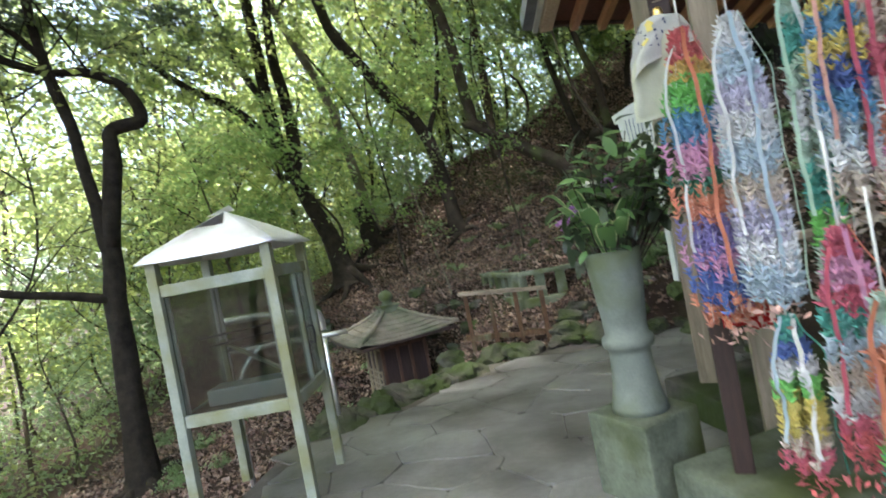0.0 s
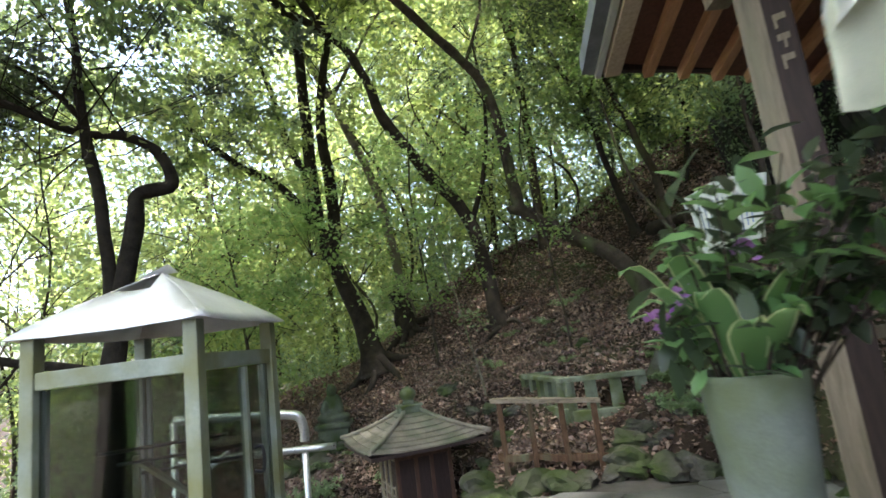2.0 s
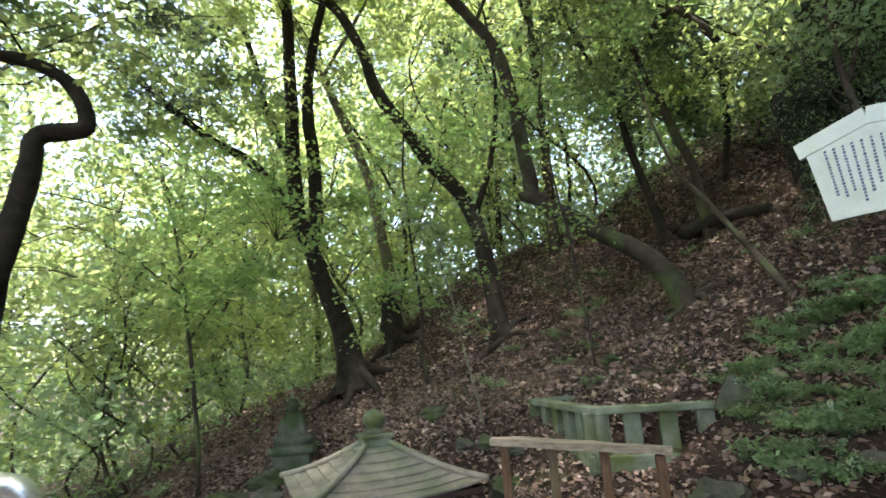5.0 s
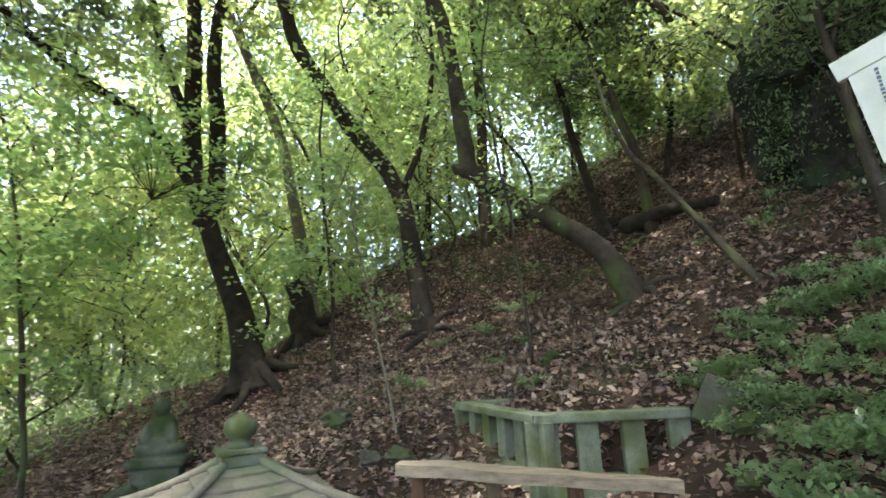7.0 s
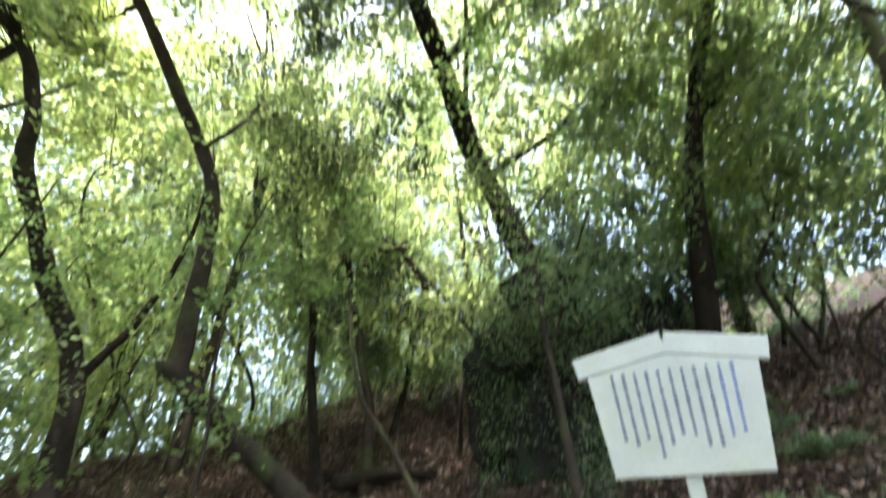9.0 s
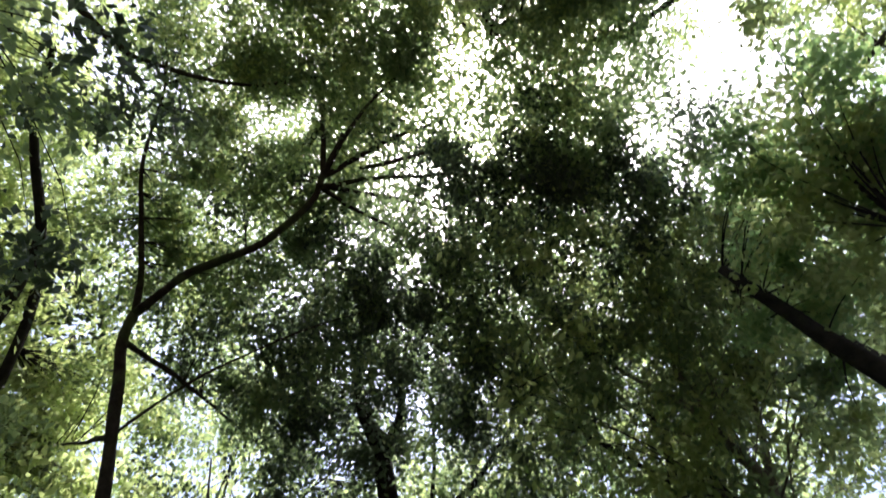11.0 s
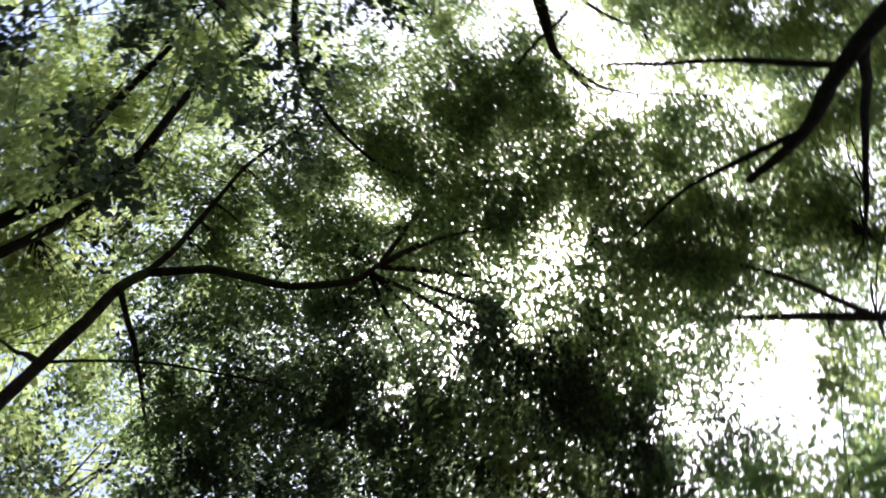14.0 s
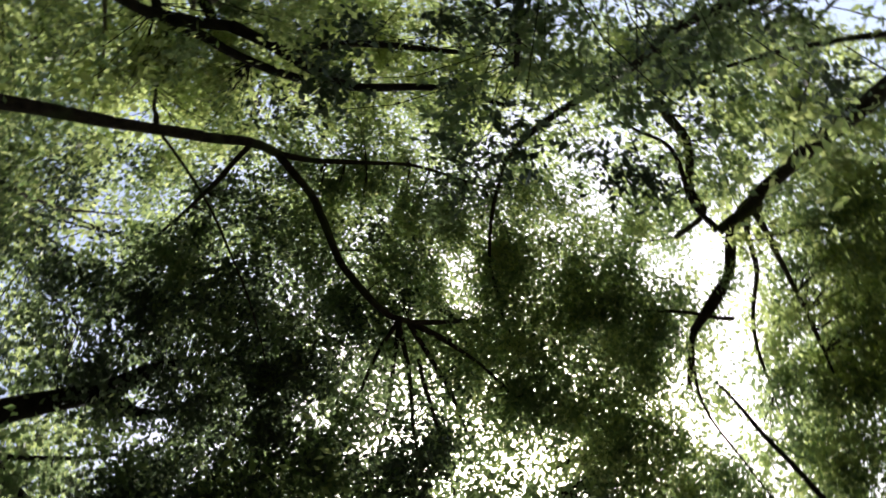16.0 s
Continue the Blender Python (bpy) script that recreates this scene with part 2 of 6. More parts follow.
def tube(bm, points, radii, segs=10, rough=0.0, seed=0):
    """A tapered tube along points with an uneven skin."""
    pts = [Vector(p) for p in points]
    rings, side = [], Vector((1, 0, 0))
    for i, p in enumerate(pts):
        way = (pts[min(i + 1, len(pts) - 1)] - pts[max(i - 1, 0)]).normalized()
        side = (side - way * side.dot(way))
        side = side.normalized() if side.length > 1e-4 else way.orthogonal().normalized()
        up = way.cross(side)
        ring = []
        for k in range(segs):
            a = 2 * math.pi * k / segs
            r = radii[i]
            if rough:
                r *= 1 + rough * noise.noise(Vector((math.cos(a) * 1.7, math.sin(a) * 1.7, i * 0.35 + seed * 7.3)))
            ring.append(bm.verts.new(p + (side * math.cos(a) + up * math.sin(a)) * r))
        rings.append(ring)
    for r0, r1 in zip(rings, rings[1:]):
        for k in range(segs):
            f = bm.faces.new((r0[k], r0[(k + 1) % segs], r1[(k + 1) % segs], r1[k]))
            f.smooth = True
    for ring, flip in ((rings[0], True), (rings[-1], False)):
        if segs > 2:
            bm.faces.new(ring[::-1] if flip else ring)
    return bm


def smooth_line(points, steps=5, wobble=0.0, seed=0):
    """A Catmull-Rom curve through points."""
    p = [Vector(q) for q in points]
    p = [p[0] * 2 - p[1]] + p + [p[-1] * 2 - p[-2]]
    out = []
    for i in range(1, len(p) - 2):
        for s in range(steps):
            t = s / steps
            q = 0.5 * (2 * p[i] + (p[i + 1] - p[i - 1]) * t + (2 * p[i - 1] - 5 * p[i] + 4 * p[i + 1] - p[i + 2]) * t * t + (3 * p[i] - p[i - 1] - 3 * p[i + 1] + p[i + 2]) * t ** 3)
            if wobble and (i > 1 or s):
                q = q + noise.noise_vector(q * 1.1 + Vector((seed, 0, 0))) * wobble
            out.append(q)
    return out + [p[-2]]


def taper(n, r0, r1, flare=0.0, line=None):
    """Radii from r0 to r1; a foot widens by flare over its first half metre."""
    return [r0 + (r1 - r0) * i / (n - 1) + (flare * math.exp(-(line[i] - line[0]).length / 0.42) if line else 0.0) for i in range(n)]


def turned(profile, segs=28):
    """A body of revolution from (radius, height) pairs."""
    bm = bmesh.new()
    rings = [[bm.verts.new((r * math.cos(2 * math.pi * k / segs), r * math.sin(2 * math.pi * k / segs), z)) for k in range(segs)] for r, z in profile]
    for a, b in zip(rings, rings[1:]):
        for k in range(segs):
            bm.faces.new((a[k], a[(k + 1) % segs], b[(k + 1) % segs], b[k])).smooth = True
    bm.faces.new(rings[0][::-1])
    bm.faces.new(rings[-1])
    return bm


def leaf_mesh(name, centres, sizes, mats, rng, droop=0.25, wide=0.42, flatness=0.0, pick=None):
    """Separate folded leaves, each two triangles, at the centres."""
    c, s = np.asarray(centres, float), np.asarray(sizes, float)[:, None]
    n = len(c)
    d = rng.normal(size=(n, 3))
    d[:, 2] = d[:, 2] * (1 - flatness) - droop
    d /= np.linalg.norm(d, axis=1, keepdims=True) + 1e-9
    q = rng.normal(size=(n, 3))
    q[:, 2] *= 1 - flatness
    q -= d * np.sum(q * d, axis=1, keepdims=True)
    q /= np.linalg.norm(q, axis=1, keepdims=True) + 1e-9
    u = np.cross(d, q)
    v = np.empty((n, 4, 3))
    v[:, 0], v[:, 2] = c - d * s * 0.5, c + d * s * 0.5
    v[:, 1] = c + q * s * wide * 0.5 + u * s * 0.08 - d * s * 0.08
    v[:, 3] = c - q * s * wide * 0.5 + u * s * 0.08 - d * s * 0.08
    me = bpy.data.meshes.new(name)
    k = np.arange(n) * 4
    f = np.stack([np.stack([k, k + 1, k + 2], 1), np.stack([k, k + 2, k + 3], 1)], 1).reshape(-1)
    me.vertices.add(4 * n)
    me.vertices.foreach_set("co", v.reshape(-1))
    me.loops.add(6 * n)
    me.loops.foreach_set("vertex_index", f)
    me.polygons.add(2 * n)
    me.polygons.foreach_set("loop_start", np.arange(2 * n) * 3)
    for m in mats:
        me.materials.append(m)
    if pick is not None:
        me.polygons.foreach_set("material_index", np.repeat(pick, 2))
    me.update()
    return me


def broad_leaves(name, centres, sizes, mats, rng, droop=0.15, wide=0.46, pick=None):
    """Pointed oval leaves, each folded along its rib and curling at the tip."""
    outline = [(-0.5, 0, 0), (-0.22, 0.8, 0.05), (0.12, 0.9, 0.06), (0.5, 0, -0.1), (0.12, -0.9, 0.06), (-0.22, -0.8, 0.05), (-0.2, 0, 0), (0.14, 0, 0), (0.36, 0.48, 0.0), (0.36, -0.48, 0.0)]
    folds = [(0, 6, 1), (0, 5, 6), (6, 7, 2, 1), (5, 4, 7, 6), (7, 3, 8, 2), (7, 4, 9, 3)]
    verts, faces, slots = [], [], []
    for i, (c, s) in enumerate(zip(centres, sizes)):
        d = Vector((rng.normal(), rng.normal(), 0.6 * rng.normal() - droop)).normalized()
        q = d.cross(Vector((0.3 * rng.normal(), 0.3 * rng.normal(), 1))).normalized()
        u = q.cross(d)
        b = len(verts)
        verts += [Vector(c) + s * (d * x + q * y * wide * 0.5 + u * z) for x, y, z in outline]
        faces += [tuple(b + k for k in f) for f in folds]
        slots += [0 if pick is None else int(pick[i])] * len(folds)
    me = bpy.data.meshes.new(name)
    me.from_pydata(verts, [], faces)
    for m in mats:
        me.materials.append(m)
    me.polygons.foreach_set("material_index", slots)
    me.polygons.foreach_set("use_smooth", [True] * len(faces))
    return me


# ---- the ground ----
def path_edge(x, y):
    """How far inside the paved terrace a place lies (metres, minus outside)."""
    return min((x + 1.35) * 0.72 - (y - 5.0) * 0.70 + 0.02, x + 1.75, 6.78 - y + 0.06 * math.sin(3 * x), 2.5 - x)


def terrace(y):
    return 0.25 - 0.05 * y


def height(x, y):
    up = 0.30 * x + 0.22 * (max(y, 5.5) - 10 - 1.35 * max(0.0, y - 20.5)) + 0.35
    up += 0.36 * max(0.0, x - 2.6)
    rise = min(1.0, max(0.0, (x + 6.5) / 6.0))
    up += 0.38 * rise * (3 - 2 * rise) * rise * min(5.0, max(0.0, y - 15.5))
    if x < -3:
        up += 0.06 * (-3 - x)
    up = 26 * math.tanh(up / 26)
    hollow = math.exp(-(((x + 1.7) / 1.3) ** 2 + ((y - 8.8) / 1.5) ** 2))
    up = up * (1 - 0.8 * hollow) - 0.95 * hollow
    flat = 0.92 * math.exp(-(((x - 0.55) / 1.15) ** 4 + ((y - 8.2) / 1.3) ** 4))
    up = up * (1 - flat) + 0.02 * flat
    up -= 0.38 * math.exp(-(((x + 4.2) / 1.5) ** 2 + ((y - 12.6) / 1.6) ** 2))
    up += 0.12 * noise.noise(Vector((x * 0.5, y * 0.5, 0))) + 0.05 * noise.noise(Vector((x * 1.7, y * 1.7, 3)))
    e = path_edge(x, y)
    w = min(1.0, max(0.0, (e + 0.55) / 0.5))
    w = w * w * (3 - 2 * w)
    return up * (1 - w) + (terrace(y) - 0.05) * w


def axis(lo, hi, fine_lo, fine_hi, step):
    out, d = list(np.arange(fine_lo, fine_hi, step)), step
    a = fine_lo
    while a > lo:
        d *= 1.13
        a -= d
        out.insert(0, a)
    a, d = fine_hi, step
    while a < hi:
        out.append(a)
        d *= 1.13
        a += d
    return out


gx, gy = axis(-900, 900, -8, 8, 0.22), axis(-900, 900, -3, 19, 0.22)
verts = [(x, y, height(x, y)) for y in gy for x in gx]
nx = len(gx)
faces = [(j * nx + i, j * nx + i + 1, (j + 1) * nx + i + 1, (j + 1) * nx + i) for j in range(len(gy) - 1) for i in range(nx - 1)]
gm = bpy.data.meshes.new("ground")
gm.from_pydata(verts, [], faces)
gm.polygons.foreach_set("use_smooth", [True] * len(gm.polygons))
gm.materials.append(SOIL)
tagged(new("ground", gm), "brown forest soil rising up a wooded hillside", "ground", kind="structure")

# ---- trees ----
def crown_points(limbs, count, spread, zmin, rng, start=0.45):
    """Clump middles along the outer part of the limbs, and twigs that reach them."""
    mids, twigs = [], []
    for _ in range(count):
        pts, _, _ = limbs[rng.integers(len(limbs))]
        line = smooth_line(pts, 4)
        i = int(len(line) * (start + (1 - start) * rng.random()))
        a = line[min(i, len(line) - 1)]
        d = Vector(rng.normal(size=3) * (spread, spread, spread * 0.55))
        b = a + d
        if b.z < zmin:
            b.z = zmin + 0.5 * rng.random()
        mids.append(b)
        twigs.append((a, a + d * 0.5 + Vector((0, 0, 0.12 * d.length)), b))
    return mids, twigs


def mass_points(limbs, masses, rng):
    """Clump middles inside loose crown masses (x, y, z, radius, count), and twigs from the nearest limb."""
    nodes = [q for pts, _, _ in limbs for q in smooth_line(pts, 4)[3:]]
    mids, twigs = [], []
    for x, y, z, r, count in masses:
        for _ in range(count):
            d = Vector(rng.normal(size=3)) * 0.6
            b = Vector((x + d.x * r, y + d.y * r, z + d.z * 0.7 + 0.15 * d.xy.length))
            a = min(nodes, key=lambda q: (q - b).length_squared)
            mids.append(b)
            if (b - a).length < 3.2:
                twigs.append((a, a.lerp(b, 0.5) + Vector((0, 0, 0.08 * (b - a).length)), b))
    return mids, twigs


def tree(name, label, limbs, bark, leaves, clumps=60, per=120, clump=0.6, spread=1.2, leaf=0.13, zmin=3.0, seed=1, start=0.45, category="tree", roots=True, at=None, twig_r=0.016, masses=None):
    """A tree with trunk, limbs, twigs and a crown of separate leaves. limbs: (points, first radius, last radius), the trunk first."""
    rng = np.random.default_rng(seed)
    top = thing(name, label, category, at or limbs[0][0][0])
    base = Vector(at or limbs[0][0][0])
    back = Matrix.Translation(-base)
    for k, (pts, r0, r1) in enumerate(limbs):
        line = smooth_line(pts, 6, 0.05 if r0 < 0.2 else 0.035, seed + k)
        if k == 0 and roots:
            line = [line[0], line[0].lerp(line[1], 0.33), line[0].lerp(line[1], 0.66)] + line[1:]
        bm = tube(bmesh.new(), line, taper(len(line), r0, r1, r0 * 1.0 if k == 0 and roots else 0, line), 14 if r0 > 0.12 else 8 if r0 > 0.03 else 5, 0.28, seed + k)
        bm.transform(back)
        part("limb" if k else "trunk", bm, bark, top)
    if roots:
        p0, r0 = Vector(limbs[0][0][0]), limbs[0][1]
        for k in range(6):
            a = k * 1.05 + rng.random() * 0.5
            e = p0 + Vector((math.cos(a), math.sin(a), 0)) * r0 * (3.6 + 2.4 * rng.random())
            e.z = height(e.x, e.y) - 0.06
            m = p0 + Vector((math.cos(a + 0.2), math.sin(a + 0.2), 0)) * r0 * 2.1
            m.z = height(m.x, m.y) + r0 * 0.35
            bm = tube(bmesh.new(), smooth_line([p0 + Vector((0, 0, r0 * 1.9)), m, e], 4), taper(9, r0 * 0.62, r0 * 0.10), 6, 0.2, k)
            bm.transform(back)
            part("root", bm, bark, top)
    if masses:
        mids, twigs = mass_points(limbs, masses, rng)
        clumps = len(mids)
    else:
        mids, twigs = crown_points([b for b in limbs if b[2] < 0.1 or len(limbs) == 1], clumps, spread, zmin, rng, start)
    bm = bmesh.new()
    for a, m, b in twigs:
        tube(bm, smooth_line([a, m, b], 2), taper(5, twig_r * (0.7 + 0.6 * rng.random()), 0.004), 3)
    bm.transform(back)
    tagged(part("twig_spray", bm, bark, top), kind="stuff")
    mids = np.array([tuple(m) for m in mids])
    n = clumps * per
    c = np.repeat(mids, per, axis=0) + rng.normal(size=(n, 3)) * np.repeat(clump * (0.6 + 0.8 * rng.random((clumps, 1))), per, axis=0) * (0.62, 0.62, 0.36) - np.array(base)
    me = leaf_mesh("crown", c, leaf * (0.65 + 0.7 * rng.random(n)), leaves, rng, wide=0.58 if masses else 0.5, flatness=0.55 if masses else 0.25, pick=np.repeat(rng.integers(0, len(leaves), clumps), per))
    ob = tagged(new("crown", me), kind="stuff")
    ob.parent = top
    return top


def forked(x, y, z, tall, lean, rng, n=6, r=0.13):
    """A trunk that leans and its limbs, for a woodland tree."""
    top = Vector((x + lean[0] * tall, y + lean[1] * tall, z + tall))
    foot = Vector((x, y, z))
    bow = Vector((rng.normal() * 0.35, rng.normal() * 0.35, 0))
    trunk = [foot, foot.lerp(top, 0.3) - bow, foot.lerp(top, 0.62) + bow * 0.6, top]
    limbs = [(trunk, r, r * 0.28)]
    line = smooth_line(trunk, 6)
    for _ in range(n):
        s = line[int(len(line) * (0.42 + 0.5 * rng.random()))]
        a, ln = rng.random() * 6.28, tall * (0.16 + 0.2 * rng.random())
        d = Vector((math.cos(a), math.sin(a), 0.55 + 0.5 * rng.random())) * ln
        limbs.append(([s, s + d * 0.5 + Vector((0, 0, 0.12 * ln)), s + d], r * 0.38, r * 0.1))
    return limbs


tree("tree", "large tree with a silhouette-dark trunk leaning at its foot on the leaf-covered slope", [
    ([(-4.05, 16.5, 0.75), (-4.32, 16.5, 2.2), (-4.95, 16.4, 4.0), (-5.41, 16.27, 5.75), (-5.48, 16.24, 8.91), (-5.64, 16.18, 12.74), (-5.9, 15.9, 16)], 0.31, 0.10),
    ([(-5.15, 16.35, 4.3), (-4.91, 16.44, 5.6), (-5.06, 16.39, 8.92), (-4.62, 16.54, 11.59), (-4.0, 16.63, 14.5)], 0.22, 0.07),
    ([(-5.3, 16.3, 5.0), (-5.92, 15.6, 6.27), (-7.36, 14.8, 7.38), (-8.2, 14.28, 8.19), (-9.4, 13.4, 9.3)], 0.14, 0.04),
    ([(-5.45, 16.3, 6.6), (-6.39, 16.6, 8.63), (-7.04, 16.5, 11.32), (-8.09, 16.0, 12.59), (-8.8, 15.6, 13.6)], 0.12, 0.04)],
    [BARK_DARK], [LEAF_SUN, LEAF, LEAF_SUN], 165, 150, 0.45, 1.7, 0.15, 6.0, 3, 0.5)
tree("tree", "slender tree leaning across the slope with a long bare trunk", [
    ([(-0.31, 16.02, 1.3), (-0.53, 16.01, 3.53), (-0.89, 16.0, 5.03), (-1.84, 15.92, 6.41), (-2.93, 15.74, 8.26), (-3.32, 15.65, 9.5), (-4.03, 15.46, 10.77), (-5.3, 14.8, 11.6)], 0.21, 0.11),
    ([(-5.3, 14.8, 11.6), (-5.7, 13.2, 11.8), (-6.4, 12.1, 12.5), (-8.3, 10.6, 13.1), (-9.5, 9.2, 13.8)], 0.15, 0.07),
    ([(-5.8, 13.4, 11.8), (-7.4, 12.9, 12.4), (-9.3, 11.3, 13.0), (-10.6, 10.2, 13.4)], 0.11, 0.05),
    ([(-4.2, 15.3, 10.9), (-5.6, 14.0, 12.8), (-7.6, 12.6, 14.3), (-8.9, 10.4, 14.9), (-10.5, 7.4, 15.2)], 0.13, 0.06),
    ([(-0.75, 16.0, 4.6), (-0.2, 16.2, 6.2), (0.1, 16.3, 8.0), (0.0, 16.4, 10.5)], 0.09, 0.03)],
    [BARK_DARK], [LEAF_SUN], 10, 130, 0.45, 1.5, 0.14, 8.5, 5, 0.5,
    masses=[(-3.56, 17.64, 13.2, 2.53, 81), (-7.82, 13.31, 13.4, 2.15, 70), (-4.87, 15.24, 13.4, 2.02, 59), (-10.38, 9.51, 13.6, 1.77, 45), (-9.92, 13.67, 13.6, 2.02, 54), (-8.67, 10.05, 13.8, 1.7, 24)])
tree("tree", "brown-barked tree growing sideways from the bank, bent upright at a knee", [
    ([(3.05, 12.9, 1.75), (2.55, 13.09, 2.76), (1.41, 13.31, 3.69), (0.62, 13.4, 4.3), (0.50, 13.4, 4.9), (0.40, 13.45, 5.93), (0.2, 13.45, 7.3), (-0.24, 13.3, 8.1), (-0.85, 13.0, 8.8), (-1.9, 12.4, 9.9), (-3.1, 11.75, 11.0), (-3.44, 11.5, 11.5)], 0.165, 0.09),
    ([(-3.44, 11.5, 11.5), (-3.19, 10.27, 11.8), (-2.56, 8.9, 12.0), (-2.4, 7.7, 12.3), (-2.6, 7.2, 12.6), (-3.0, 6.3, 13.2)], 0.10, 0.05),
    ([(-2.5, 7.4, 12.45), (-1.7, 6.4, 13.0), (-0.9, 5.6, 13.6), (-0.2, 4.7, 14.0)], 0.06, 0.02),
    ([(-2.5, 7.4, 12.45), (-1.6, 7.3, 13.0), (-0.3, 7.0, 13.8), (1.0, 6.4, 14.3)], 0.055, 0.02),
    ([(-2.6, 7.2, 12.6), (-3.0, 5.6, 13.2), (-2.9, 4.0, 13.7), (-2.2, 2.5, 14.0)], 0.055, 0.02),
    ([(-3.44, 11.5, 11.5), (-4.2, 10.9, 12.1), (-5.6, 9.6, 12.6), (-6.6, 8.0, 13.1)], 0.07, 0.025),
    ([(-1.9, 12.4, 9.9), (-1.4, 10.8, 11.0), (-0.6, 9.4, 12.0), (0.2, 8.4, 12.8)], 0.03, 0.012),
    ([(-2.6, 7.2, 12.6), (-2.2, 5.6, 13.8), (-1.6, 4.2, 15.0), (-1.0, 2.6, 15.8)], 0.06, 0.02),
    ([(-2.6, 7.2, 12.6), (-3.8, 6.2, 13.6), (-5.0, 5.0, 14.6), (-5.8, 3.6, 15.2)], 0.06, 0.02),
    ([(-2.4, 7.3, 12.6), (-1.2, 6.6, 14.2), (0.4, 5.8, 15.4), (1.8, 5.0, 16.0)], 0.06, 0.02),
    ([(-2.2, 6.6, 13.0), (-0.8, 4.4, 14.6), (0.6, 2.8, 15.4), (1.6, 1.2, 15.8)], 0.05, 0.02),
    ([(-1.9, 12.4, 9.9), (-2.6, 14.2, 11.4), (-3.4, 15.8, 12.8)], 0.06, 0.02),
    ([(-3.1, 11.75, 11.0), (-1.6, 12.6, 12.6), (0.2, 13.6, 14.2)], 0.06, 0.02),
    ([(-0.24, 13.3, 8.1), (0.4, 14.0, 10.4), (0.1, 14.5, 12.6), (-0.6, 14.7, 14.2)], 0.05, 0.02),
    ([(0.80, 13.38, 4.15), (0.50, 13.38, 4.28), (0.32, 13.36, 4.30)], 0.15, 0.10)],
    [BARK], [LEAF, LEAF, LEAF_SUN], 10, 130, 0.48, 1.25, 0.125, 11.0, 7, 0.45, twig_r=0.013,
    masses=[(-4.98, 6.61, 13.4, 2.68, 91), (-5.41, 4.2, 13.6, 2.01, 88), (-3.2, 5.34, 14, 1.74, 59), (-1.95, 0.16, 13.6, 2.55, 88), (-3.33, 2.01, 13.6, 1.7, 48), (-4.14, 11.01, 13.6, 1.88, 34), (-7.25, 6.38, 13.4, 1.7, 34), (-3.68, -1.92, 13.6, 1.88, 37), (0.1, 2.1, 13.6, 1.7, 46), (-1.2, -0.6, 13.6, 1.83, 45), (-3.2, 7.9, 13.8, 1.7, 45), (-5.2, 8.4, 13.8, 1.7, 22), (-5.07, 9.36, 13.4, 1.7, 26), (-6.26, 12.05, 13.4, 1.7, 20), (-2.37, 12.96, 13.2, 1.7, 22), (-0.07, 3.19, 13.8, 1.7, 26), (-3.5, 4.1, 13.8, 1.7, 30), (-7.34, 3.06, 13.8, 1.7, 22), (-4.82, 10.5, 13.6, 1.7, 26), (-3.8, 1.59, 13.8, 1.7, 26), (-1.27, 0.5, 13.6, 1.3, 34), (0.81, 3.48, 13.4, 1.2, 30), (-5.65, 2.41, 13.6, 1.2, 24)])
tree("tree", "dark forked tree below the terrace, one stem straight and one crooked", [
    ([(-6.2, 8.6, -1.9), (-6.2, 8.75, 0.9), (-6.12, 8.8, 2.4), (-6.1, 8.82, 2.75)], 0.21, 0.13),
    ([(-6.14, 8.8, 2.3), (-6.26, 8.7, 4.05), (-6.46, 8.55, 5.75), (-6.6, 8.45, 7.6), (-6.9, 8.2, 9.6)], 0.12, 0.05),
    ([(-6.12, 8.8, 2.5), (-5.88, 8.95, 4.0), (-5.84, 8.98, 4.5), (-5.42, 9.25, 4.72), (-5.55, 9.15, 5.3), (-5.95, 8.9, 5.52), (-6.55, 8.45, 5.58), (-7.6, 7.6, 6.1)], 0.15, 0.05),
    ([(-6.2, 8.75, 1.6), (-7.0, 8.2, 1.9), (-8.2, 7.4, 2.2), (-9.3, 6.6, 2.3)], 0.09, 0.03),
    ([(-6.46, 8.55, 5.75), (-7.2, 8.2, 6.6), (-8.3, 7.6, 7.1)], 0.06, 0.02)],
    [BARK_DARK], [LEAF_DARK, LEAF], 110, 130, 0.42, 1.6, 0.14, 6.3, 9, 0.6)
